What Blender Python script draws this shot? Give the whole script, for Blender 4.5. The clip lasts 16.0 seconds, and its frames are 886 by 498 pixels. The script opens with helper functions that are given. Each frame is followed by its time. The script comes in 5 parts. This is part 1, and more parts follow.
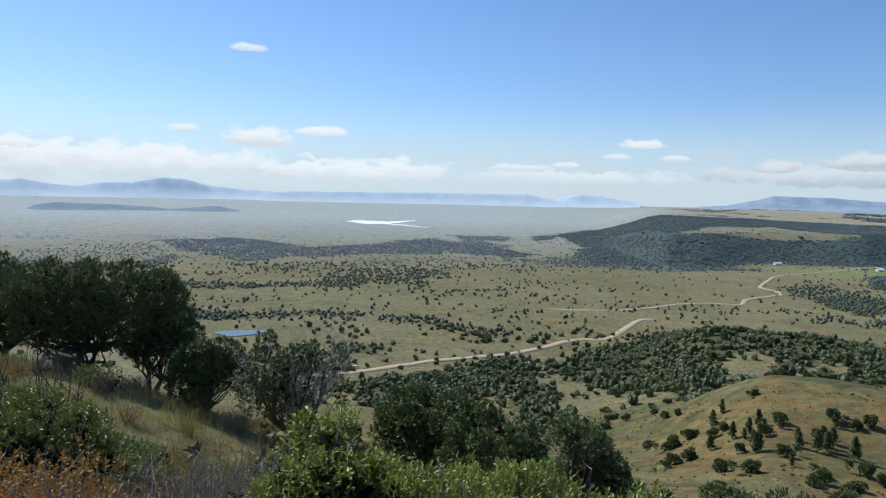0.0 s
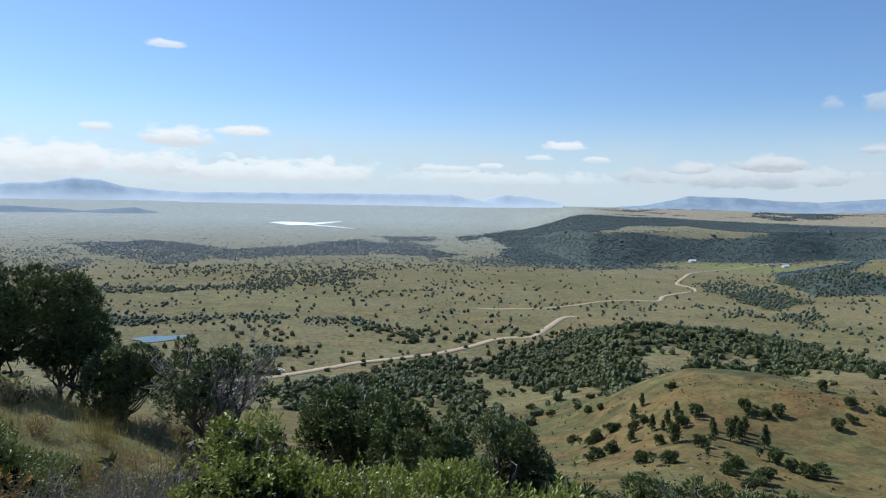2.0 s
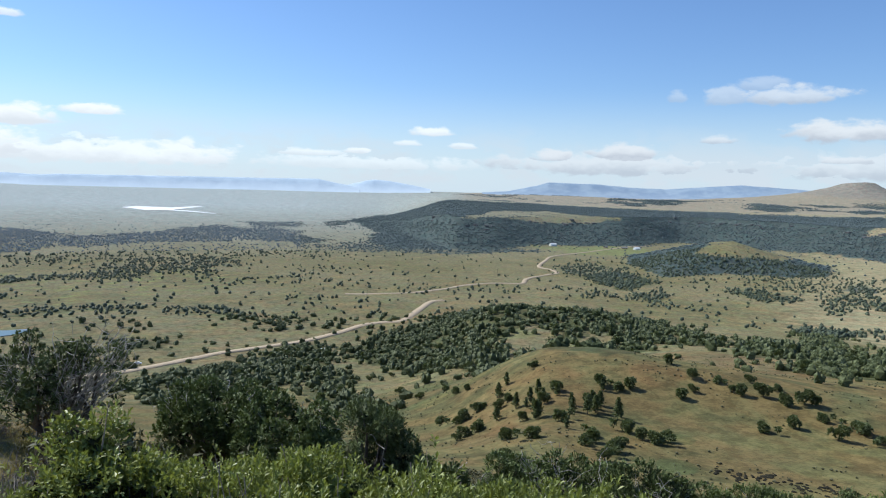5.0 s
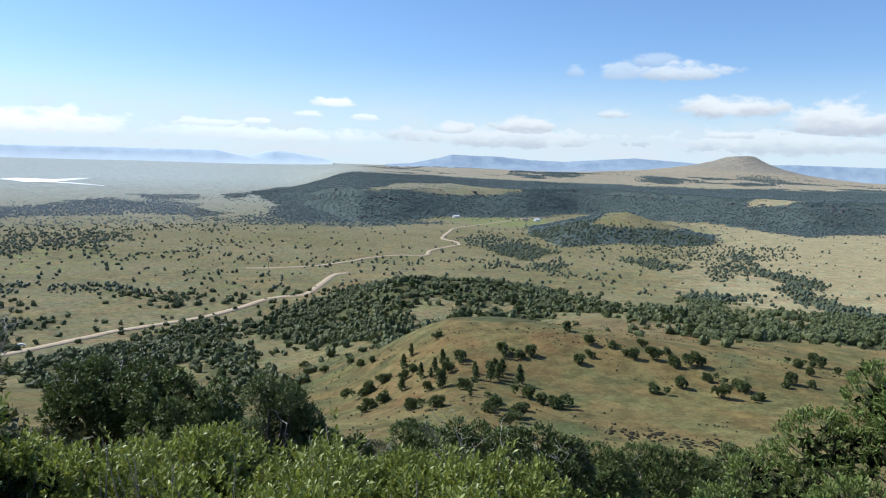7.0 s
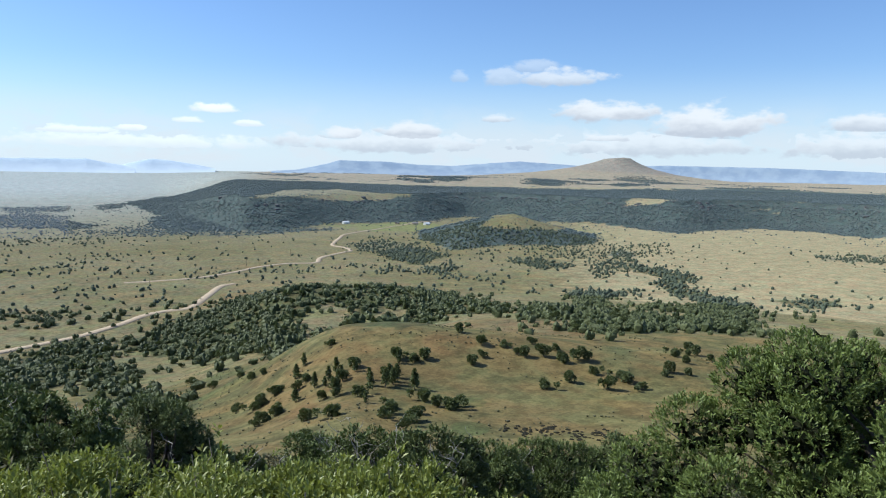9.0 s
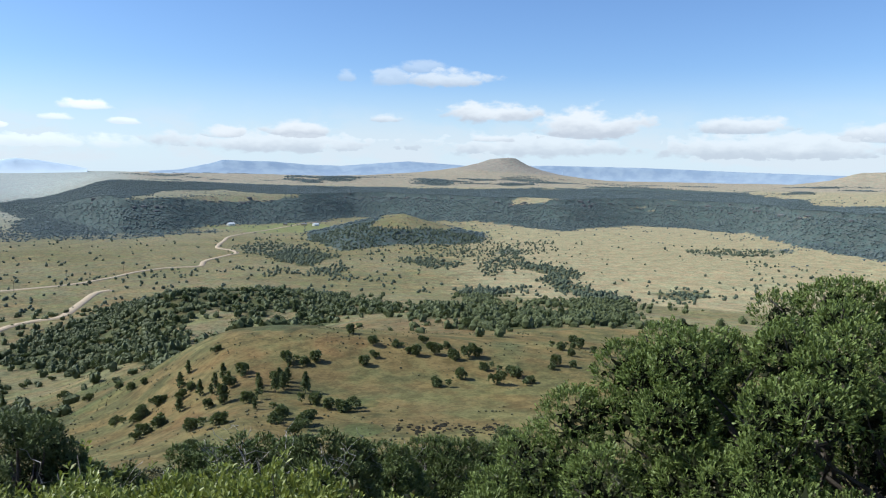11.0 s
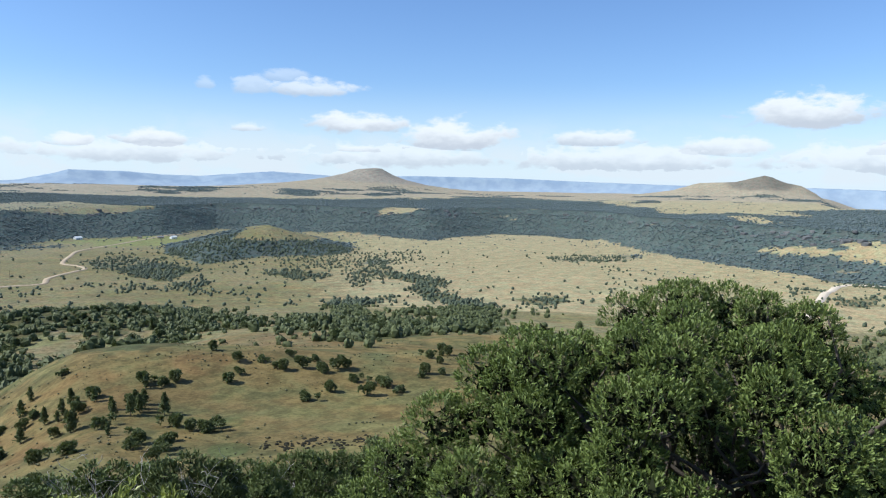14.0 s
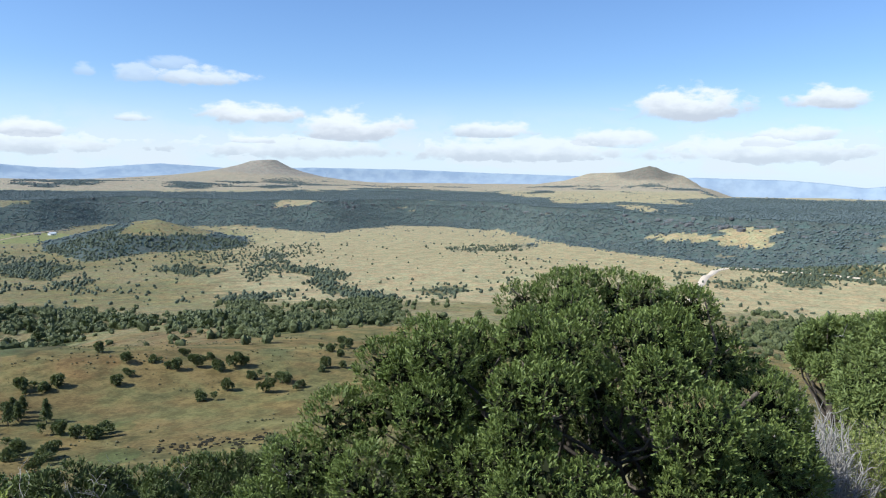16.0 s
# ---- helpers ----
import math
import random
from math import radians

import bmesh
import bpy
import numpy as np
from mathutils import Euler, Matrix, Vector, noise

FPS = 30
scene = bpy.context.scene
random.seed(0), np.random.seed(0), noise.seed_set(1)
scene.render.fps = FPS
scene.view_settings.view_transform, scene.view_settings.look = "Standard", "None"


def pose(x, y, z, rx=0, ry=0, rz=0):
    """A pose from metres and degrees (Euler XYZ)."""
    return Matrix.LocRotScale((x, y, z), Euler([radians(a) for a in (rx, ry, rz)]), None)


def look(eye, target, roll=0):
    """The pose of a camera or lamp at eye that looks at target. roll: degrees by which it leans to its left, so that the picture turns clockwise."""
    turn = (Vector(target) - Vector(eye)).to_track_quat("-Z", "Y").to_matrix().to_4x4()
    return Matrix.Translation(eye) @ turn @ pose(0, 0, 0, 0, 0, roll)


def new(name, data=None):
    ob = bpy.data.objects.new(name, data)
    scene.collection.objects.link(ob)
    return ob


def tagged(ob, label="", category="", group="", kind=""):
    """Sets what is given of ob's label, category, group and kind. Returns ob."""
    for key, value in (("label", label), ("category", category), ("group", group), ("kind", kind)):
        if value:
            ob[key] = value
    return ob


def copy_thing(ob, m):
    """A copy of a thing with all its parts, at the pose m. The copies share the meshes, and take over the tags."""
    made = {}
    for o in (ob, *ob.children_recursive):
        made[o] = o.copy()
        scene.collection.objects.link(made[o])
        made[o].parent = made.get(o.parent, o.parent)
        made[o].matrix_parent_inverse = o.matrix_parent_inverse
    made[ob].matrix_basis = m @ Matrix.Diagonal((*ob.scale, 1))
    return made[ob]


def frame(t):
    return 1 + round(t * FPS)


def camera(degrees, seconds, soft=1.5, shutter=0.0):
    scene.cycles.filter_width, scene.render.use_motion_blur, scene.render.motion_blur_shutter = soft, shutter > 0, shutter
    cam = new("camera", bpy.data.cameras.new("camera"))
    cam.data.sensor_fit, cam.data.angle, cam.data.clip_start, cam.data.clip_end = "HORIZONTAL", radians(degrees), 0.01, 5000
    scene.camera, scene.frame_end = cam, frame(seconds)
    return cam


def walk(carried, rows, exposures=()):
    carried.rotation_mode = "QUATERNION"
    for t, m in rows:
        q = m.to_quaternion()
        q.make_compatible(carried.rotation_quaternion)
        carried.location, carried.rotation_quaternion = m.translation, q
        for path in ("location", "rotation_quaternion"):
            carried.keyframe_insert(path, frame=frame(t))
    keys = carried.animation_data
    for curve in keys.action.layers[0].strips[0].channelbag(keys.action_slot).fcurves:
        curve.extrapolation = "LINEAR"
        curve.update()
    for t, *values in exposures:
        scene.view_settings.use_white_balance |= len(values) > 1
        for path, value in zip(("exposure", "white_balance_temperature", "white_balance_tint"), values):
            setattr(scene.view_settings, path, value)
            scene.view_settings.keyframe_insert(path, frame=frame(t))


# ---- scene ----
cam = camera(62.28, 16.0, soft=1.15)
ARM = 0.3  # the camera is held this far from the turning body, in metres


def held(pitch, roll, yaw):
    a = radians(yaw)
    return pose(-ARM * math.sin(a), ARM * math.cos(a), 120, pitch, roll, yaw)


walk(cam, [
    (0.0, held(85.90, -1.30, 0.09)),
    (0.5, held(85.93, -1.27, -1.24)),
    (1.0, held(86.09, -1.27, -2.55)),
    (1.5, held(86.08, -1.20, -4.12)),
    (2.0, held(86.07, -1.19, -5.68)),
    (2.5, held(86.05, -1.19, -7.27)),
    (3.0, held(86.09, -1.25, -9.00)),
    (3.5, held(86.09, -1.31, -10.64)),
    (4.0, held(85.98, -1.43, -12.30)),
    (6.5, held(83.44, -1.73, -21.63)),
    (7.0, held(83.19, -1.80, -23.45)),
    (7.5, held(83.41, -1.73, -25.30)),
    (8.0, held(83.39, -1.57, -27.14)),
    (8.5, held(83.68, -1.12, -29.33)),
    (9.0, held(83.78, -0.92, -32.11)),
    (11.5, held(84.04, -0.90, -42.25)),
    (12.0, held(84.24, -0.88, -43.75)),
    (12.5, held(84.52, -0.95, -45.57)),
    (13.0, held(84.79, -0.94, -47.42)),
    (13.5, held(84.86, -0.96, -49.35)),
    (14.0, held(84.86, -0.89, -51.07)),
    (14.5, held(84.55, -0.88, -52.98)),
    (15.0, held(84.48, -0.96, -55.16)),
    (15.5, held(84.40, -0.86, -57.13)),
    (16.0, held(84.29, -0.60, -58.99)),
], [(0.0, 0.05, 6000, 6), (4.0, 0.12, 6000, 6), (7.0, 0.32, 6000, 6), (11.0, 0.32, 6000, 6), (16.0, 0.42, 6000, 6)])

# -- land
def smooth(a, b, v):
    k = np.clip((v - a) / (b - a), 0, 1)
    return k * k * (3 - 2 * k)


def lattice(i, j, seed):
    n = (i.astype(np.int64) * 374761393 + j.astype(np.int64) * 668265263 + seed * 982451653) & 0xFFFFFFFF
    n = ((n ^ (n >> 13)) * 1274126177) & 0xFFFFFFFF
    n = ((n ^ (n >> 16)) * 2246822519) & 0xFFFFFFFF
    return ((n ^ (n >> 15)) & 0xFFFF) / 65535.0


def ripple(x, y, size, seed=0, octaves=4):
    """Layered value noise about 0, for places in metres."""
    total, gain, norm = 0.0, 1.0, 0.0
    for k in range(octaves):
        u, v = x / size + 19.7 * k, y / size - 7.3 * k
        i, j = np.floor(u), np.floor(v)
        a, b = u - i, v - j
        a, b = a * a * (3 - 2 * a), b * b * (3 - 2 * b)
        p = lattice(i, j, seed + k) * (1 - a) + lattice(i + 1, j, seed + k) * a
        q = lattice(i, j + 1, seed + k) * (1 - a) + lattice(i + 1, j + 1, seed + k) * a
        total, norm = total + gain * (p * (1 - b) + q * b - 0.5), norm + gain
        gain, size = gain * 0.5, size * 0.5
    return total / norm * 2


def polar(x, y):
    """Bearing in degrees, clockwise from north (+y), and distance from the summit path."""
    return np.degrees(np.arctan2(x, y)), np.hypot(x, y)


# the foot of the wooded escarpment: bearing, distance
FOOT_BEARING = [-60, 4, 8, 12, 17, 20, 23, 27, 30, 32, 34, 36, 38, 42, 46, 50, 53, 56, 60, 63, 65, 67, 73, 79, 84, 90, 110]
FOOT_REACH = [2600, 2600, 2300, 1900, 1400, 1420, 1540, 1620, 1640, 1740, 1860, 1860, 1790, 1700, 1620, 1570, 1660, 1740, 1730, 1650, 1520, 1370, 1210, 1080, 1020, 960, 900]


def mound(x, y, bearing, reach, wide, deep, power=2.0):
    """A round hill's weight, 1 on its top: half widths across and along the line of sight from the summit."""
    b = math.radians(bearing)
    dx, dy = x - reach * math.sin(b), y - reach * math.cos(b)
    u, v = dx * math.cos(b) - dy * math.sin(b), dx * math.sin(b) + dy * math.cos(b)
    return np.exp(-((u / wide) ** 2 + (v / deep) ** 2) ** (power / 2))


CONE_LIFT = 118.0  # the western cone over its plain, in metres


def land(x, y):
    """The height of the ground in metres at x east, y north of the path."""
    x, y = np.asarray(x, float), np.asarray(y, float)
    b, r = polar(x, y)
    plain = 2.0 * ripple(x, y, 260, 3) + 90 * np.clip((r - 1900) / 3000, 0, 1) ** 1.25
    # the tableland behind the escarpment
    foot = np.interp(b, FOOT_BEARING, FOOT_REACH)
    w = 70 * ripple(x, y, 300, 11) + 30 * ripple(x, y, 90, 12)
    edge = smooth(10.5, 16.5, b)
    rise = smooth(-20, 260, r - foot + w)
    table = edge * (rise * 46 + smooth(200, 1400, r - foot) * 20 + 8 * smooth(225, 250, r - foot + w) + 4 * rise * ripple(x, y, 200, 13))
    z = plain * (1 - 0.88 * edge * smooth(-100, 200, r - foot)) + table
    # the knoll before the escarpment: a sloping cap over a broken front step
    front = np.interp(b, [29, 30, 33, 37.4, 41.5, 44.5, 46], [1300, 1280, 1085, 1170, 1185, 1260, 1280]) + 12 * ripple(x, y, 60, 15)
    crest = np.interp(b, [29.6, 31.4, 34.3, 36.0, 37.7, 38.9, 41.4, 43.0, 44.7], [0, 9, 27, 35, 39, 33, 18, 9, 0])
    step = np.interp((r - front) / np.maximum(1345 - front, 20), [0.0, 0.22, 0.30, 0.55, 1.0], [0, 0.30, 0.46, 0.68, 1.0])
    z = z + np.where(r < 1345, step, smooth(1470, 1345, r)) * crest * (1 + 0.10 * ripple(x, y, 45, 16))
    # the land falls away beyond the eastern rim, and lies lower behind the escarpment
    z = z - 72 * smooth(78, 81.5, b) * smooth(2120, 2700, r) - 12 * smooth(2700, 3500, r) * smooth(40, 52, b)
    # the two cinder cones on their shields
    ua, va = x * 0.7009 - y * 0.7133, x * 0.7133 + y * 0.7009 - 4000
    da = np.hypot(ua * np.where(ua < 0, 0.84, 1.06), va * 0.9) + 9 * ripple(x, y, 120, 5)
    z = z + CONE_LIFT * np.interp(da, [0, 50, 118, 195, 300, 450, 600, 850], [1.0, 1.0, 0.73, 0.52, 0.34, 0.19, 0.09, 0]) + np.clip(ua * 0.07, -4, 4) * smooth(70, 40, da)
    ub, vb = x * 0.2656 - y * 0.9641, x * 0.9641 + y * 0.2656 - 3480
    spine = np.interp(ub + 12 * ripple(x, y, 110, 6), [-760, -560, -378, -275, -190, -110, -45, 0, 30, 80, 152, 195, 250], [0, 14, 38, 70, 73, 77, 96, 108, 101, 79, 64, 36, 0])
    z = z + spine * (0.45 * np.exp(-(vb / 330) ** 2) + 0.55 * np.exp(-np.abs(vb / 120) ** 1.5)) + 4 * ripple(x, y, 45, 18) * smooth(60, 90, spine)
    # low hills on the far tableland
    z = z + 14 * mound(x, y, 25, 3300, 700, 300) + 10 * mound(x, y, 34, 3000, 500, 220) + 14 * mound(x, y, 19, 2250, 260, 220)
    # the flank of the cone that the path runs on
    s = np.hypot(x + 143, y + 205) - 250
    cone = np.where(s > 0, np.maximum(150 * np.exp(-np.clip(s, 0, None) / 320) - 31.6, 0), 118.4 + 0.25 * np.clip(-s, 0, 90)) + 0.12 * smooth(2, 40, r) * ripple(x, y, 3, 21) + 1.9 * mound(x, y, -23.5, 25, 8, 7) + smooth(20, 200, r) * 3 * ripple(x, y, 60, 22)
    # the lava bench at its foot with a grassy hill on it
    near = smooth(330, 230, r)
    west = smooth(36, 27, b)
    top_west = np.interp(r, [0, 235, 300, 340, 470, 560, 640], [60, 60, 36, 36, 43, 24, 0])
    top_east = np.interp(r, [0, 240, 290, 330, 380, 450, 530, 600, 660, 730], [60, 60, 57, 50, 42, 34, 23, 14, 6, 0])
    top = west * top_west + (1 - west) * top_east + 3.5 * ripple(x, y, 90, 8) * smooth(640, 500, r)
    bench = top * smooth(9 - 6 * near, 21 + 4 * near, b + 3 * ripple(x, y, 140, 10)) * smooth(120, 80, b)
    bench = bench + 8 * mound(x, y, 27, 222, 50, 40) - 5 * mound(x, y, 37, 290, 50, 35) + 5 * mound(x, y, 44, 205, 60, 30)
    k = 14.0
    flank = np.logaddexp(cone / k, bench / k) * k
    flank = np.where(r < 90, cone, cone + (flank - cone) * smooth(90, 150, r))
    z = np.maximum(flank * smooth(1100, 500, r), 0) + z * smooth(350, 700, r)
    w = mound(x, y, -15.5, 600, 34, 28, 5.0)
    return z * (1 - w) + 7.5 * w
# -- end land

# ---- light ----
SUN_BEARING, SUN_HEIGHT = -48.0, 44.0
world = bpy.data.worlds.new("sky")
scene.world = world
world.use_nodes = True
wn = world.node_tree
wn.nodes.clear()

# clouds in the sky: bearing, elevation, half width, half height (degrees), thickness
CLOUDS_NORTH = [(-14.9, 10.44, 1.24, 0.35, 0.8), (-19.6, 4.57, 1.06, 0.35, 0.9), (-14.3, 4.12, 2.43, 0.79, 1.0), (-9.4, 4.65, 1.99, 0.4, 1.0),
                (-30.1, 2.98, 1.77, 0.53, 1.0), (-26.4, 2.68, 2.65, 0.26, 0.7), (-19.7, 2.57, 2.65, 0.26, 0.7), (-8.2, 1.77, 6.18, 0.35, 0.8),
                (-3.2, 2.46, 0.62, 0.62, 0.8), (15.1, 4.13, 1.41, 0.35, 0.9), (9.5, 2.59, 1.24, 0.26, 0.8), (13.2, 3.28, 1.32, 0.26, 0.7),
                (17.5, 3.14, 0.97, 0.22, 0.7), (5.8, 2.35, 2.21, 0.31, 0.7), (24.2, 2.53, 1.68, 0.53, 1.0), (29.6, 2.85, 2.43, 0.62, 1.0)]
CLOUDS_EAST = [(41.2, 6.9, 3.3, 0.62, 0.75), (36.6, 6.95, 1.5, 0.7, 0.5), (39.0, 7.7, 1.6, 0.5, 0.4), (33.4, 6.96, 0.7, 0.45, 0.35), (36.2, 3.89, 1.24, 0.35, 0.8),
               (44.7, 4.43, 3.31, 0.79, 1.0), (51.9, 3.55, 3.97, 1.24, 1.0), (44.3, 2.5, 1.99, 0.35, 0.9), (77.1, 5.3, 3.75, 1.15, 1.0),
               (72.1, 2.85, 3.53, 0.79, 0.9), (62.7, 3.46, 3.09, 0.62, 0.9), (83.0, 2.6, 2.21, 0.53, 0.9), (86.6, 5.49, 2.65, 0.79, 1.0), (84.1, 3.06, 2.65, 0.62, 0.9)]


CLOUD_BANKS = [(-24, 2.2, 11, 1.2, 1.0), (-8, 1.8, 9, 0.9, 0.9), (10, 1.7, 8, 0.6, 0.55), (28, 1.9, 8, 0.8, 0.8), (47, 2.0, 8, 0.9, 0.75), (65, 2.0, 9, 1.0, 0.8), (82, 2.0, 8, 1.0, 0.8), (96, 2.2, 6, 1.0, 0.8)]


def node(tree, kind, op="", data="", **values):
    """A node with its operation or data kind and, by socket name or number (i0, i1), its inputs: a value or a socket to link."""
    n = tree.nodes.new(kind)
    if kind in ("ShaderNodeMath", "ShaderNodeVectorMath"):
        n.operation = op
    elif kind == "ShaderNodeMix":
        n.data_type, n.blend_type = data, op
    elif kind == "ShaderNodeMapRange":
        n.interpolation_type = op
    elif kind == "ShaderNodeAttribute":
        n.attribute_name = data
    for key, v in values.items():
        sock = n.inputs[int(key[1:])] if key[0] == "i" and key[1:].isdigit() else n.inputs[key]
        if isinstance(v, bpy.types.NodeSocket):
            tree.links.new(v, sock)
        else:
            sock.default_value = v
    return n


def maths(tree, op, a, b=0.0, c=0.0, clamp=False):
    n = node(tree, "ShaderNodeMath", op, i0=a, i1=b, i2=c)
    n.use_clamp = clamp
    return n.outputs[0]


def vmath(tree, op, a, b):
    n = node(tree, "ShaderNodeVectorMath", op, i0=a, i1=b)
    return n.outputs["Value"] if op in ("LENGTH", "DISTANCE", "DOT_PRODUCT") else n.outputs[0]


def blend(tree, fac, a, b, mode="MIX"):
    n = node(tree, "ShaderNodeMix", mode, "RGBA")
    for sock, v in ((n.inputs[0], fac), (n.inputs[6], a), (n.inputs[7], b)):
        if isinstance(v, bpy.types.NodeSocket):
            tree.links.new(v, sock)
        elif isinstance(v, tuple):
            sock.default_value = (*v, 1) if len(v) == 3 else v
        else:
            sock.default_value = v
    return n.outputs[2]


def span(tree, v, a, b, lo=0.0, hi=1.0, kind="SMOOTHSTEP"):
    return node(tree, "ShaderNodeMapRange", kind, i0=v, i1=a, i2=b, i3=lo, i4=hi).outputs[0]


def grain(tree, vector, scale, detail=4.0, rough=0.55):
    return node(tree, "ShaderNodeTexNoise", Vector=vector, Scale=scale, Detail=detail, Roughness=rough).outputs[0]


SKY = 0.102
sky = node(wn, "ShaderNodeTexSky")
sky.sky_type, sky.sun_disc, sky.sun_elevation, sky.sun_rotation = "NISHITA", False, radians(SUN_HEIGHT), radians(SUN_BEARING % 360)
sky.altitude, sky.air_density, sky.dust_density, sky.ozone_density = 300, 1.0, 0.35, 3.0
way = node(wn, "ShaderNodeTexCoord").outputs["Generated"]
# soft noise that billows the clouds' outlines
flat = vmath(wn, "MULTIPLY", way, (1.0, 1.0, 2.2))
fray = maths(wn, "ADD", maths(wn, "MULTIPLY", grain(wn, flat, 26.0, 2.0, 0.5), 0.65), maths(wn, "MULTIPLY", grain(wn, flat, 75.0, 5.0, 0.6), 0.35))
fine = grain(wn, flat, 9.0, 5.0, 0.6)
cover, lit = None, None
for bearing, up, wide, high, thick in CLOUDS_NORTH + CLOUDS_EAST + CLOUD_BANKS:
    turned = node(wn, "ShaderNodeMapping", Vector=way, Rotation=(0, 0, radians(bearing))).outputs[0]
    off = vmath(wn, "MULTIPLY", vmath(wn, "SUBTRACT", turned, (0, 1, math.tan(radians(up - 0.25 * high)))), (1 / math.radians(wide * 1.05), 0.0, 1 / math.radians(high * 1.3)))
    parts = node(wn, "ShaderNodeSeparateXYZ", i0=off)
    # flat below, heaped above
    tall = maths(wn, "MAXIMUM", parts.outputs[2], maths(wn, "MULTIPLY", parts.outputs[2], -2.0))
    flank = node(wn, "ShaderNodeCombineXYZ", i0=parts.outputs[0], i2=tall).outputs[0]
    behind = maths(wn, "LESS_THAN", node(wn, "ShaderNodeSeparateXYZ", i0=turned).outputs[1], 0.0)
    reach = maths(wn, "ADD", maths(wn, "MULTIPLY_ADD", behind, 50.0, vmath(wn, "LENGTH", flank, (0, 0, 0))), maths(wn, "MULTIPLY_ADD", fray, 2.6, -1.3))
    puff = span(wn, reach, 1.2, 0.62, 0.0, thick)
    glow = maths(wn, "MULTIPLY", puff, span(wn, maths(wn, "ADD", parts.outputs[2], maths(wn, "MULTIPLY_ADD", fray, 1.6, -0.8)), -0.5, 0.55, 0.68 if bearing > 20 else 0.93, 0.96 if bearing > 20 else 1.14))
    cover = puff if cover is None else maths(wn, "MAXIMUM", cover, puff)
    lit = glow if lit is None else maths(wn, "MAXIMUM", lit, glow)
height = node(wn, "ShaderNodeSeparateXYZ", i0=way).outputs[2]
# the long bank of thin cloud above the horizon, all round
bank = maths(wn, "MULTIPLY", span(wn, height, 0.10, 0.015), span(wn, fine, 0.45, 0.6))
bank = maths(wn, "MULTIPLY", maths(wn, "MULTIPLY", bank, span(wn, height, -0.002, 0.012)), 0.6)
lit = maths(wn, "MAXIMUM", lit, maths(wn, "MULTIPLY", bank, 0.86))
cover = maths(wn, "MAXIMUM", cover, bank)
shade = maths(wn, "DIVIDE", lit, maths(wn, "MAXIMUM", cover, 0.01))
white = node(wn, "ShaderNodeCombineColor", i0=maths(wn, "MULTIPLY_ADD", shade, 8.5, -1.1), i1=maths(wn, "MULTIPLY_ADD", shade, 8.0, -0.5), i2=maths(wn, "MULTIPLY_ADD", shade, 6.8, 0.85)).outputs[0]
blue = blend(wn, 1.0, sky.outputs[0], (0.90, 0.98, 1.16), "MULTIPLY")
# pale haze low over the land, all round
clear = blend(wn, span(wn, height, 0.14, -0.01, 0.0, 0.82), blue, (6.0, 6.8, 7.5))
seen = blend(wn, cover, clear, white)
node(wn, "ShaderNodeOutputWorld", Surface=node(wn, "ShaderNodeBackground", Color=seen, Strength=SKY).outputs[0])

sun = new("sun", bpy.data.lights.new("sun", "SUN"))
sun.data.energy, sun.data.angle, sun.data.color = 5.0, radians(0.55), (1.0, 0.95, 0.86)
sun_from = Vector((math.sin(radians(SUN_BEARING)) * math.cos(radians(SUN_HEIGHT)), math.cos(radians(SUN_BEARING)) * math.cos(radians(SUN_HEIGHT)), math.sin(radians(SUN_HEIGHT))))
sun.matrix_world = look(sun_from * 50 + Vector((0, 0, 120)), (0, 0, 120))


# ---- materials ----
def material(name, color=None, rough=0.8, spec=0.3):
    """A new node material; gives it, its tree and its principled node."""
    m = bpy.data.materials.new(name)
    m.use_nodes = True
    p = m.node_tree.nodes["Principled BSDF"]
    p.inputs["Roughness"].default_value, p.inputs["Specular IOR Level"].default_value = rough, spec
    if color:
        p.inputs["Base Color"].default_value = (*color, 1)
    return m, m.node_tree, p


def relief(tree, p, value, strength, distance):
    tree.links.new(node(tree, "ShaderNodeBump", Height=value, Strength=strength, Distance=distance).outputs[0], p.inputs["Normal"])


def leafy(name, dark, light, rough=0.65, spec=0.25, per="island", through_light=0.0, size=1.0, tipped=False):
    """Foliage or twigs: each clump has a shade of its own, between two colours."""
    m, t, p = material(name, None, rough, spec)
    if per == "island":
        own = node(t, "ShaderNodeNewGeometry").outputs["Random Per Island"]
    else:
        own = node(t, "ShaderNodeObjectInfo").outputs["Random"]
    place = node(t, "ShaderNodeTexCoord").outputs["Object"]
    mix = maths(t, "ADD", maths(t, "MULTIPLY", own, 0.6), maths(t, "MULTIPLY", grain(t, place, size, 3.0), 0.5), clamp=True)
    if tipped:
        mix = maths(t, "ADD", maths(t, "MULTIPLY", mix, 0.55), maths(t, "MULTIPLY", node(t, "ShaderNodeAttribute", "", "tip").outputs["Fac"], 0.45))
    color = blend(t, mix, dark, light)
    t.links.new(color, p.inputs["Base Color"])
    if through_light:
        out = t.nodes["Material Output"]
        glow = node(t, "ShaderNodeBsdfTranslucent", Color=blend(t, 1.0, color, (1.0, 1.0, 0.55), "MULTIPLY"))
        both = node(t, "ShaderNodeMixShader", i0=through_light, i1=p.outputs[0], i2=glow.outputs[0])
        t.links.new(both.outputs[0], out.inputs[0])
    return m


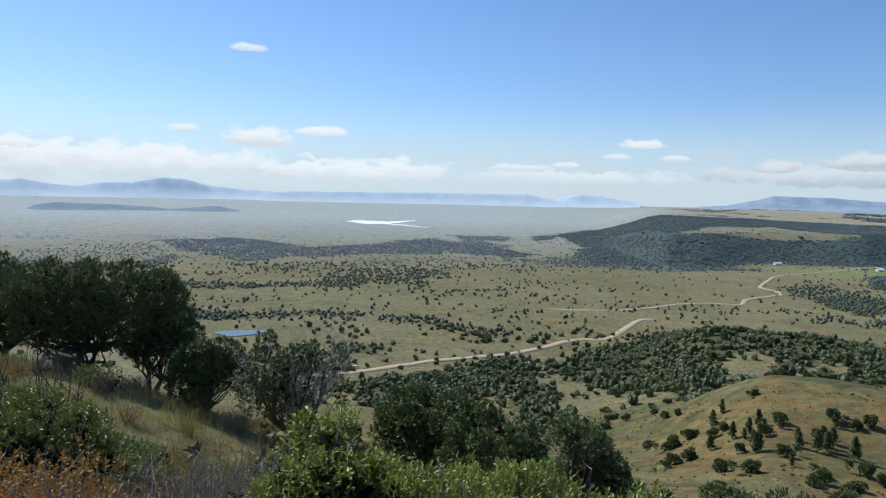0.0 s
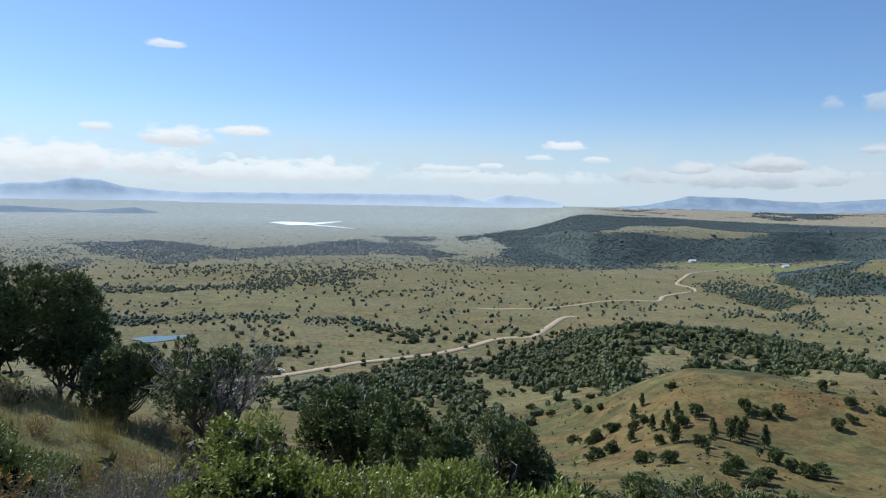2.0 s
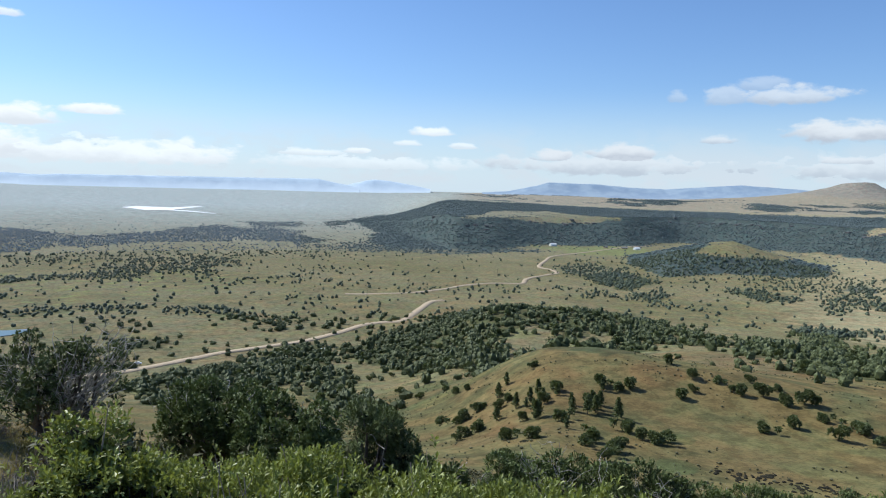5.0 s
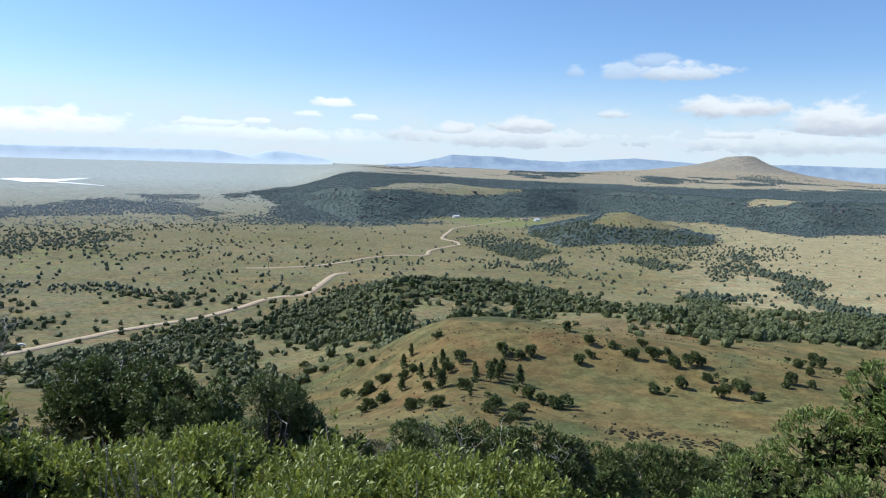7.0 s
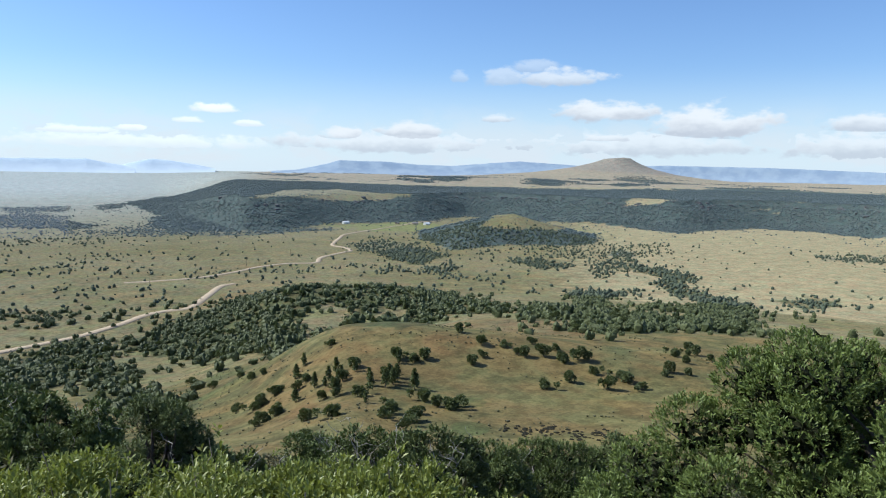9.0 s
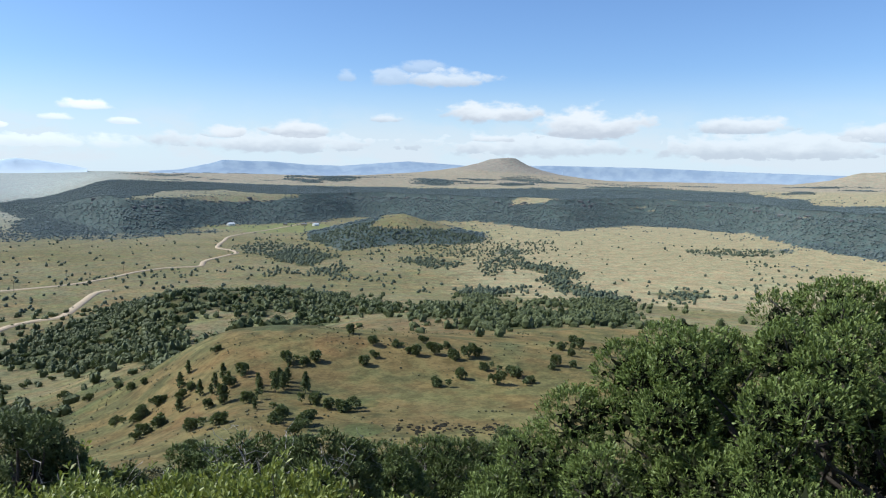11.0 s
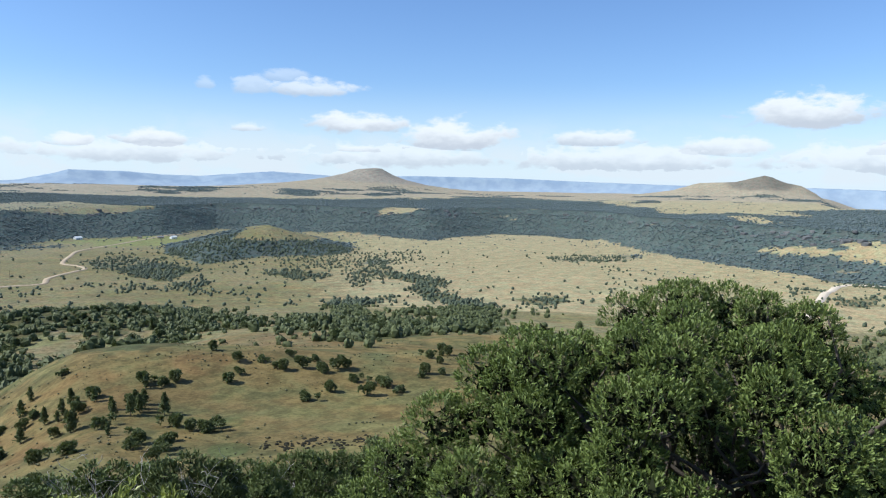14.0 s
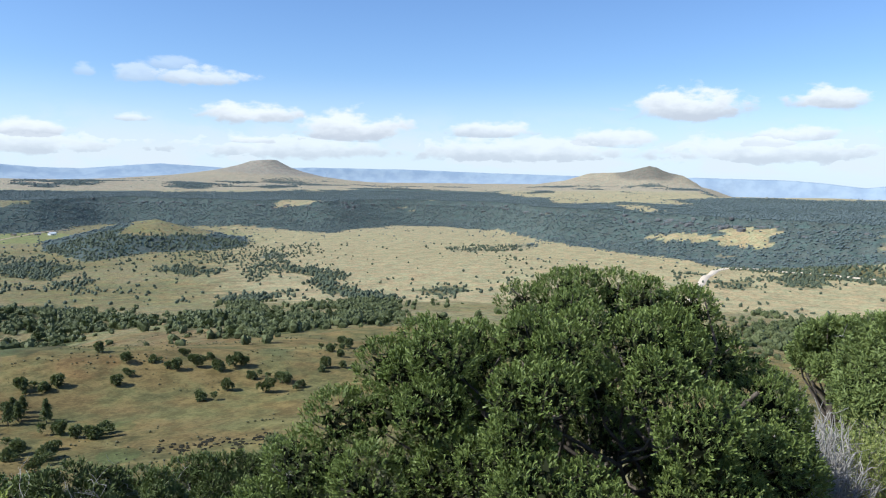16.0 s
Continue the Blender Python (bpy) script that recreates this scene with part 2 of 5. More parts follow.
def plain(name, a, b, size, rough=0.85, bump=0.0, spec=0.25):
    """A mineral or wooden surface that varies between two colours at two scales."""
    m, t, p = material(name, None, rough, spec)
    place = node(t, "ShaderNodeTexCoord").outputs["Object"]
    n = maths(t, "ADD", maths(t, "MULTIPLY", grain(t, place, size, 5.0), 0.6), maths(t, "MULTIPLY", grain(t, place, size * 9, 3.0), 0.4))
    t.links.new(blend(t, span(t, n, 0.3, 0.7), a, b), p.inputs["Base Color"])
    if bump:
        relief(t, p, n, 0.6, bump)
    return m


def ground_material():
    m, t, p = material("dry_grassland", None, 0.92, 0.1)
    place = node(t, "ShaderNodeTexCoord").outputs["Object"]
    big, mid, small = grain(t, place, 0.006, 5.0), grain(t, place, 0.05, 5.0), grain(t, place, 1.1, 4.0, 0.7)
    fine = grain(t, place, 0.25, 4.0, 0.65)
    color = blend(t, span(t, big, 0.38, 0.62), (0.190, 0.166, 0.090), (0.245, 0.210, 0.128))
    color = blend(t, maths(t, "MULTIPLY", span(t, mid, 0.42, 0.66), 0.65), color, (0.165, 0.155, 0.066))
    color = blend(t, maths(t, "MULTIPLY", span(t, grain(t, place, 0.022, 5.0, 0.6), 0.5, 0.68), 0.5), color, (0.31, 0.225, 0.115))
    color = blend(t, maths(t, "MULTIPLY", span(t, fine, 0.48, 0.7), 0.6), color, (0.130, 0.118, 0.055))
    color = blend(t, maths(t, "MULTIPLY", span(t, small, 0.5, 0.75), 0.45), color, (0.120, 0.105, 0.050))

    def soil(attribute, soil_color, lo=0.35, hi=0.65, top=1.0):
        a = node(t, "ShaderNodeAttribute", "", attribute).outputs["Fac"]
        rough_edge = maths(t, "ADD", a, maths(t, "MULTIPLY_ADD", mid, 0.9, -0.45))
        return blend(t, maths(t, "MULTIPLY", span(t, rough_edge, lo, hi), top), color, soil_color)

    color = soil("valley_green", (0.200, 0.215, 0.080), top=0.8)
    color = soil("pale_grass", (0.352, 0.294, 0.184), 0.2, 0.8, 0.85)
    # distance haze painted into the ground colour, stronger with reach
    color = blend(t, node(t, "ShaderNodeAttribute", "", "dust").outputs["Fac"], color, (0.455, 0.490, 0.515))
    color = soil("hill_grass", (0.152, 0.122, 0.051), 0.3, 0.8, 0.85)
    on_hill = node(t, "ShaderNodeAttribute", "", "hill_grass").outputs["Fac"]
    color = blend(t, maths(t, "MULTIPLY", maths(t, "MULTIPLY", span(t, grain(t, place, 0.045, 6.0, 0.7), 0.5, 0.6), 0.55), on_hill), color, (0.086, 0.074, 0.034))
    color = blend(t, maths(t, "MULTIPLY", maths(t, "MULTIPLY", span(t, grain(t, vmath(t, "ADD", place, (40, 7, 3)), 0.07, 6.0, 0.7), 0.54, 0.64), 0.5), on_hill), color, (0.240, 0.185, 0.085))
    color = soil("meadow", (0.098, 0.108, 0.044), top=0.65)
    color = soil("red_earth", (0.180, 0.110, 0.052), top=0.4)
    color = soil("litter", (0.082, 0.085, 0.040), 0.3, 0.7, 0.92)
    # far woodland floor: distance haze put in as blue, dark to fill tree gaps
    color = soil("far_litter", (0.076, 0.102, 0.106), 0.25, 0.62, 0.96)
    color = soil("tableland", (0.335, 0.285, 0.232), 0.2, 0.7, 0.8)
    # both cone colours are lifted paler, with distance haze mixed into them
    color = soil("cinder", (0.285, 0.255, 0.232), 0.2, 0.7, 0.9)
    color = soil("scrub", (0.150, 0.138, 0.128), 0.3, 0.7, 0.8)
    color = soil("slope", (0.160, 0.140, 0.070), top=0.8)
    # tufts, bare spots and small stones at several sizes
    clump = maths(t, "ADD", maths(t, "MULTIPLY", fine, 0.55), maths(t, "MULTIPLY", small, 0.45))
    tone = maths(t, "MULTIPLY", span(t, clump, 0.36, 0.62, 1.22, 0.66), span(t, mid, 0.3, 0.7, 0.85, 1.15))
    hue = blend(t, span(t, grain(t, place, 0.09, 3.0), 0.35, 0.65), (1.08, 0.98, 0.88), (0.90, 1.02, 0.92))
    color = blend(t, 1.0, color, hue, "MULTIPLY")
    color = blend(t, 1.0, color, node(t, "ShaderNodeCombineColor", i0=tone, i1=tone, i2=tone).outputs[0], "MULTIPLY")
    t.links.new(color, p.inputs["Base Color"])
    p.inputs["Diffuse Roughness"].default_value = 0.3
    relief(t, p, maths(t, "ADD", small, mid), 0.5, 0.3)
    return m


GRASSLAND = ground_material()
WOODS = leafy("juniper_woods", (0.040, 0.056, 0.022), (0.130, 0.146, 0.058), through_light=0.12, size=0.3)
# brighter juniper copy: the sunlit look is put into its colours
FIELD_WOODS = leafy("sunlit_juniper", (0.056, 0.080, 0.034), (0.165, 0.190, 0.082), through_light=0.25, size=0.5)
# three juniper copies, bluer with distance: the haze is in their colours
VALLEY_WOODS = leafy("valley_juniper", (0.038, 0.054, 0.034), (0.095, 0.114, 0.068), size=0.1)
HAZY_WOODS = leafy("hazed_juniper_groves", (0.098, 0.134, 0.160), (0.150, 0.188, 0.210), size=0.02)
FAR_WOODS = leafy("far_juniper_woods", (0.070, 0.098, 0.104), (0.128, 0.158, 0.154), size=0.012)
PINE = leafy("pinyon_needles", (0.016, 0.036, 0.010), (0.215, 0.272, 0.074), 0.5, 0.2, through_light=0.14, size=1.2, tipped=True)
LIGHT_PINE = leafy("light_pine_needles", (0.040, 0.062, 0.018), (0.230, 0.285, 0.090), 0.55, 0.25, through_light=0.2, size=0.8, tipped=True)
LIGHT_LEAF = leafy("yellow_green_leaves", (0.170, 0.200, 0.055), (0.400, 0.430, 0.160), 0.5, 0.3, through_light=0.35, size=3.0)
GREEN_JUNIPER = leafy("green_juniper_scales", (0.016, 0.028, 0.008), (0.150, 0.192, 0.060), 0.6, 0.25, through_light=0.12, size=0.8, tipped=True)
SHADE_FILLER = leafy("painted_inner_shade", (0.018, 0.022, 0.010), (0.036, 0.040, 0.018), 0.9, 0.1)
DARK_PINE = leafy("juniper_scales", (0.024, 0.037, 0.013), (0.152, 0.186, 0.068), 0.65, 0.2, through_light=0.08, size=0.8, tipped=True)
MAHOGANY_LEAF = leafy("mahogany_leaves", (0.080, 0.102, 0.021), (0.335, 0.370, 0.100), 0.44, 0.34, through_light=0.28, size=3.0)
DARK_LEAF = leafy("dark_shrub_leaves", (0.068, 0.092, 0.022), (0.225, 0.265, 0.080), 0.45, 0.3, through_light=0.2, size=3.0)
OLIVE_LEAF = leafy("olive_leaves", (0.085, 0.090, 0.040), (0.200, 0.180, 0.085), 0.6, 0.3, through_light=0.2, size=3.0)
RUST_LEAF = leafy("rusty_leaves", (0.190, 0.145, 0.045), (0.420, 0.190, 0.055), 0.6, 0.3, through_light=0.2, size=2.0)
STRAW = leafy("dry_grass_blades", (0.220, 0.190, 0.085), (0.400, 0.340, 0.170), 0.7, 0.2, through_light=0.3, size=0.7)
TWIG = plain("grey_red_twigs", (0.14, 0.115, 0.10), (0.30, 0.26, 0.23), 5.0, 0.8)
DEADWOOD = plain("silver_deadwood", (0.24, 0.225, 0.205), (0.46, 0.435, 0.40), 4.0, 0.75)
BRUSH = leafy("slope_brush_leaves", (0.045, 0.055, 0.026), (0.140, 0.130, 0.066), through_light=0.1, size=0.4)
LAVA = plain("dark_lava", (0.018, 0.018, 0.013), (0.044, 0.041, 0.030), 0.8, 1.0, 0.1, 0.02)
RIMROCK = plain("grey_basalt", (0.075, 0.080, 0.085), (0.16, 0.155, 0.15), 0.15, 0.95, 0.3)
SALT = plain("white_salt", (0.74, 0.75, 0.76), (0.86, 0.87, 0.87), 0.01, 0.9)
WATER, _tree, _p = material("pond_water", (0.11, 0.17, 0.19), 0.35, 0.3)
relief(_tree, _p, grain(_tree, node(_tree, "ShaderNodeTexCoord").outputs["Object"], 0.8, 3.0), 0.15, 0.1)
GLASS, _tree, _p = material("dark_window_glass", (0.02, 0.025, 0.03), 0.08, 0.6)
RUBBER = plain("black_rubber", (0.02, 0.02, 0.02), (0.04, 0.04, 0.04), 3.0, 0.8)
WHITE_PAINT = plain("white_paint", (0.74, 0.74, 0.73), (0.83, 0.83, 0.82), 1.0, 0.4)
TAN_WALL = plain("tan_stucco", (0.36, 0.29, 0.21), (0.45, 0.37, 0.28), 1.5, 0.9)
GREY_ROOF = plain("grey_shingle", (0.16, 0.16, 0.16), (0.26, 0.25, 0.24), 2.0, 0.85)
RED_ROOF = plain("red_metal", (0.26, 0.06, 0.045), (0.33, 0.09, 0.07), 1.2, 0.5)
BARK = plain("grey_brown_bark", (0.05, 0.04, 0.032), (0.16, 0.135, 0.11), 6.0, 0.9, 0.02)
PALE_ROAD = plain("chalky_dirt", (0.52, 0.43, 0.33), (0.62, 0.53, 0.42), 0.4, 0.95, 0.02)
GRAVEL = plain("pale_gravel", (0.33, 0.255, 0.170), (0.42, 0.335, 0.235), 0.4, 0.95, 0.02)


# ---- mesh helpers ----
def sheet(name, verts, faces, mat=None, soft=False, parent=None):
    """One mesh object from arrays of places and of equally long faces."""
    me = bpy.data.meshes.new(name)
    verts, faces = np.asarray(verts, np.float32), np.asarray(faces, np.int32)
    me.vertices.add(len(verts))
    me.vertices.foreach_set("co", verts.ravel())
    me.loops.add(faces.size)
    me.loops.foreach_set("vertex_index", faces.ravel())
    me.polygons.add(len(faces))
    me.polygons.foreach_set("loop_start", np.arange(len(faces), dtype=np.int32) * faces.shape[1])
    me.polygons.foreach_set("use_smooth", np.full(len(faces), soft))
    me.update(calc_edges=True)
    if mat:
        me.materials.append(mat)
    ob = new(name, me)
    ob.parent = parent
    return ob


def ball(level=1):
    """Places and triangles of a sphere of radius 1."""
    bm = bmesh.new()
    bmesh.ops.create_icosphere(bm, subdivisions=level, radius=1)
    v = np.array([p.co[:] for p in bm.verts])
    f = np.array([[p.index for p in q.verts] for q in bm.faces])
    bm.free()
    return v, f


def turn_z(a):
    c, s, o, i = np.cos(a), np.sin(a), np.zeros_like(a), np.ones_like(a)
    return np.stack([np.stack([c, -s, o], -1), np.stack([s, c, o], -1), np.stack([o, o, i], -1)], -2)


def strew(verts, faces, places, turns, sizes):
    """The template once at each place, turned by a matrix each and scaled by (n, 3)."""
    n, k = len(places), len(verts)
    v = np.einsum("nij,nkj->nki", turns, verts[None] * sizes[:, None, :]) + places[:, None, :]
    f = faces[None] + (np.arange(n) * k)[:, None, None]
    return v.reshape(-1, 3), f.reshape(-1, faces.shape[1])


def at(bearing, reach):
    b = radians(bearing)
    return reach * math.sin(b), reach * math.cos(b)


# ---- the land ----
def patch(x, y, spots, ragged=0.5, size=40):
    """The largest weight of any of the spots (bearing, distance, half bearing, half depth, weight) at each place."""
    b, r = polar(x, y)
    n = ragged * ripple(x, y, size, 31)
    best = np.zeros_like(np.asarray(x, float))
    for sb, sr, hb, hr, weight in spots:
        d = np.sqrt(((b - sb) / hb) ** 2 + ((r - sr) / hr) ** 2) + n
        best = np.maximum(best, weight * smooth(1.25, 0.8, d))
    return best


# groves and clearings fitted to the camera's view: density, corners (bearing and distance)
GROVES_BASIN = [(0.8, [(-21.3, 1882), (-16.5, 1984), (-9.8, 1669), (-0.0, 2005), (0.0, 1520), (-12.4, 1399), (-15.7, 1327), (-19.3, 1510)]),
                (0.7, [(-23.0, 1174), (-22.4, 1320), (-20.5, 1461), (-19.6, 1363), (-21.7, 1189)]),
                (0.75, [(-32.5, 1270), (-32.5, 1536), (-29.2, 1412), (-24.7, 1252), (-22.8, 1174), (-27.9, 1160)]),
                (0.25, [(-30.6, 1557), (-22.0, 1778), (-20.5, 1461), (-24.3, 1308), (-29.2, 1434)]),
                (0.6, [(-21.3, 1033), (-14.5, 991), (-6.3, 1051), (-6.3, 948), (-15.7, 927), (-21.3, 935)]),
                (0.55, [(-9.1, 1066), (-7.2, 1176), (0.0, 1186), (0.8, 1100), (-6.3, 962)])]
GROVES_PLAIN = [(0.16, [(-16.5, 1249), (0.0, 1433), (5.1, 1487), (9.5, 1350), (0.8, 1158), (-12.4, 1128)]),
                (0.7, [(-3.0, 1007), (-0.8, 1014), (-1.3, 918), (-2.8, 905)]),
                (0.9, [(-20.1, 756), (-15.3, 718), (-14.9, 668), (-19.3, 667)]),
                (0.7, [(-15.3, 711), (-9.8, 713), (-5.8, 690), (-6.3, 668), (-14.9, 674)]),
                (0.45, [(-5.8, 683), (-3.6, 685), (-0.0, 634), (5.3, 610), (4.9, 577), (-1.8, 599)]),
                (0.6, [(-0.0, 1892), (2.5, 2047), (5.3, 1821), (4.2, 1703)])]
GROVES_SKIRT = [(0.85, [(0.8, 2158), (5.1, 2152), (4.9, 1978), (1.6, 2023)]),
                (0.85, [(-3.9, 1952), (-0.7, 2010), (3.1, 1831), (7.1, 1546), (4.7, 1452), (-0.7, 1641)]),
                (0.8, [(6.7, 2080), (8.1, 2317), (8.9, 2178), (7.5, 2045)]),
                (0.85, [(8.7, 2269), (11.2, 2587), (15.5, 2274), (19.8, 2161), (19.9, 1414), (13.8, 1382), (11.2, 1475), (10.0, 1632), (11.0, 1879), (9.7, 2102)]),
                (0.5, [(4.7, 1427), (11.2, 1563), (16.4, 1423), (23.9, 1483), (23.9, 1412), (16.4, 1294), (11.2, 1301), (7.1, 1325)]),
                (0.55, [(-7.7, 1120), (-5.7, 1218), (-0.7, 1135), (-1.1, 1072), (-5.7, 1007), (-7.7, 971)])]
GROVES_VALLEY = [(0.95, [(27.0, 1032), (28.8, 1117), (31.4, 1065), (32.8, 1002), (30.2, 899), (27.9, 942)]),
                 (0.4, [(24.1, 1141), (27.0, 1219), (31.4, 1104), (28.8, 1037), (26.1, 1057)]),
                 (0.75, [(36.8, 967), (39.5, 984), (43.0, 937), (40.0, 873)]),
                 (0.65, [(31.1, 856), (32.8, 907), (33.9, 789), (32.0, 799)]),
                 (0.6, [(43.8, 973), (45.8, 1158), (47.0, 1081), (47.4, 967), (44.5, 797)]),
                 (0.85, [(46.3, 1003), (50.0, 919), (51.6, 859), (50.8, 789), (47.1, 890)]),
                 (0.85, [(48.2, 778), (49.4, 842), (52.3, 732), (55.3, 651), (55.4, 468), (50.9, 661)])]
GROVES_MIDDLE = [(0.8, [(41.9, 680), (43.7, 739), (45.9, 685), (44.6, 535), (43.0, 515)]),
                 (0.18, [(37.4, 1109), (49.2, 1308), (49.9, 1126), (45.5, 982), (39.5, 1003)]),
                 (0.2, [(24.0, 902), (31.1, 856), (38.4, 756), (33.3, 755), (26.7, 787)]),
                 (0.7, [(45.6, 732), (47.7, 731), (47.3, 671), (45.7, 672)]),
                 (0.6, [(47.6, 493), (49.5, 583), (50.4, 530), (48.1, 447)]),
                 (0.6, [(-3.5, 689), (0.6, 655), (0.3, 618), (-3.0, 637)]),
                 (0.5, [(0.6, 594), (5.0, 605), (4.9, 558), (1.1, 558)]),
                 (0.5, [(-7.8, 715), (-6.3, 710), (-6.4, 565), (-7.8, 572)])]
GROVES_EAST = [(0.75, [(79.6, 866), (82.1, 948), (82.5, 837), (80.6, 796)]),
               (0.75, [(82.9, 976), (84.6, 1008), (87.8, 986), (86.1, 868), (84.3, 888)]),
               (0.5, [(76.5, 912), (78.8, 993), (78.7, 910), (77.0, 873)]),
               (0.7, [(82.5, 588), (84.6, 654), (84.5, 576), (82.9, 540)]),
               (0.4, [(59.0, 1232), (66.8, 1348), (65.9, 1219), (59.8, 1137)]),
               (0.8, [(57.3, 704), (59.1, 753), (61.8, 722), (59.1, 653)]),
               (0.75, [(81.5, 413), (85.5, 535), (90.6, 700), (90.8, 375), (81.6, 238)])]
GROVES_BENCH = [(0.97, [(13.0, 499), (14.7, 547), (18.2, 670), (20.7, 682), (21.7, 419), (21.1, 369), (24.1, 216), (17.4, 319), (9.1, 452), (8.1, 494)]),
                (0.9, [(20.7, 682), (24.5, 691), (30.7, 695), (33.4, 550), (37.9, 454), (36.0, 390), (30.8, 406), (27.6, 420), (27.2, 389), (24.5, 406), (21.6, 431)]),
                (0.9, [(24.1, 225), (29.0, 409), (31.7, 402), (31.3, 218), (29.1, 210)]),
                (0.95, [(37.4, 421), (40.2, 480), (42.3, 456), (42.5, 361), (38.6, 336)])]
GROVES_LEDGE = [(0.92, [(41.7, 301), (42.5, 414), (44.2, 554), (45.8, 442), (50.3, 390), (49.7, 287), (44.0, 279)]),
                (0.8, [(50.2, 554), (52.4, 626), (55.4, 441), (55.5, 284), (51.1, 325)]),
                (0.55, [(43.4, 228), (45.6, 244), (47.2, 217), (49.5, 208), (46.9, 196)]),
                (0.92, [(-8.0, 354), (-5.9, 372), (-0.9, 425), (5.0, 510), (7.5, 499), (7.9, 465), (4.6, 336), (-2.8, 273), (-6.0, 279)]),
                (0.75, [(6.1, 400), (8.8, 414), (9.2, 332), (7.0, 333)]),
                (0.85, [(4.8, 435), (7.9, 323), (13.3, 222), (8.7, 213), (5.8, 291)])]
GROVES_FOOT = [(0.9, [(-8.8, 543), (-5.8, 528), (-5.2, 491), (-6.6, 477), (-8.9, 483)]),
               (0.7, [(-8.9, 460), (-6.8, 457), (-7.3, 417), (-8.9, 416)]),
               (0.8, [(11.9, 547), (13.9, 552), (15.6, 536), (13.9, 476), (11.3, 505)])]
CLEARINGS = [(1, [(17.2, 1599), (19.8, 1940), (23.8, 2044), (29.9, 1857), (28.6, 1831), (22.5, 1730)]),
             (1, [(34.9, 1250), (36.0, 1345), (37.6, 1400), (38.9, 1365), (41.9, 1365), (41.4, 1300), (38.4, 1240)]),
             (1, [(46.0, 1828), (47.1, 1947), (50.0, 1880), (48.6, 1809)])]
CLEARINGS_EAST = [(1, [(73.6, 1332), (76.0, 1300), (80.8, 1238), (79.2, 1294), (81.5, 1282), (84.3, 1229), (83.0, 1214), (84.0, 1165), (80.4, 1198), (76.9, 1252)]),
                  (1, [(71.8, 1779), (74.7, 1673), (75.4, 1492), (73.1, 1554)]),
                  (1, [(67.4, 1805), (66.7, 2104), (69.3, 2390), (73.1, 2050), (78.1, 1812), (77.8, 1692), (72.7, 1838)])]


def inside(b, r, shapes, x, y, ragged=1.0):
    """The greatest weight of the shapes that hold each place; ragged edges."""
    b = b + ragged * (38 * ripple(x, y, 55, 31) + 22 * ripple(x, y, 14, 32)) / np.maximum(r, 60) * 20 * np.clip(r / 600, 0.35, 1)
    r = r * (1 + ragged * (0.035 * ripple(x, y, 60, 33) + 0.02 * ripple(x, y, 15, 34)))
    best = np.zeros_like(r)
    for weight, corners in shapes:
        c = np.array(corners, float)
        box = np.flatnonzero((b > c[:, 0].min()) & (b < c[:, 0].max()) & (r > c[:, 1].min()) & (r < c[:, 1].max()))
        u, v, hit = b[box], r[box], np.zeros(len(box), bool)
        for k in range(len(c)):
            (p, q), (m, n) = c[k - 1], c[k]
            hit ^= ((q > v) != (n > v)) & (u < (m - p) * (v - q) / (n - q if n != q else 1e-9) + p)
        best[box[hit]] = np.maximum(best[box[hit]], weight)
    return best


def woods_share(x, y):
    """How much of the ground is under trees, 0 to 1."""
    b, r = polar(x, y)
    foot = np.interp(b, FOOT_BEARING, FOOT_REACH)
    w = 40 * ripple(x, y, 200, 11) + 30 * ripple(x, y, 70, 12)
    depth = np.interp(b, [15, 20, 30, 40, 55, 62, 68, 75, 80, 90], [900, 850, 700, 620, 950, 850, 650, 720, 1000, 1000])
    scarp = smooth(14.4, 16.4, b + 1.2 * ripple(x, y, 150, 45)) * smooth(-12, 12, r - foot + w) * smooth(depth + 40, depth - 40, r - foot + 2 * w)
    thin = smooth(0.30, 0.62, ripple(x, y, 120, 46) + 0.5 * ripple(x, y, 35, 47)) * smooth(34, 60, b)
    knoll = smooth(2, 5, np.interp(b, [29.6, 31.4, 34.3, 37.7, 41.4, 43.0, 44.7], [0, 9, 27, 39, 18, 9, 0])) * smooth(-6, 6, r - np.interp(b, [29, 30, 33, 37.4, 41.5, 44.5, 46], [1300, 1280, 1085, 1170, 1185, 1260, 1280])) * smooth(1460, 1440, r)
    share = np.maximum(scarp * (0.97 - 0.5 * thin), 0.95 * knoll)
    for shapes in (GROVES_BASIN, GROVES_PLAIN, GROVES_SKIRT, GROVES_VALLEY, GROVES_MIDDLE, GROVES_EAST, GROVES_BENCH, GROVES_LEDGE, GROVES_FOOT):
        share = np.maximum(share, inside(b, r, shapes, x, y))
    share = np.maximum(share, 0.8 * smooth(0.42, 0.6, ripple(b * 30, r * 0.5, 100, 41) + 0.3 * ripple(x, y, 60, 42) + 0.3) * smooth(2250, 2400, r) * smooth(3700, 3300, r) * smooth(16, 22, b))
    share = share * (1 - 0.97 * np.maximum(inside(b, r, CLEARINGS, x, y, 0.35), inside(b, r, CLEARINGS_EAST, x, y, 0.5)))
    share = share * (1 - smooth(0.3, 0.6, np.maximum(mound(x, y, 46, 4000, 420, 420, 4.0), mound(x, y, 72, 3480, 420, 330, 4.0))))
    loose = (0.012 + 0.12 * smooth(0.1, 0.5, ripple(x, y, 110, 43) + 0.5 * ripple(x, y, 32, 44))) * smooth(380, 460, r) * (1 - 0.55 * smooth(36, 46, b))
    return np.maximum(share, loose * smooth(2300, 1900, r))


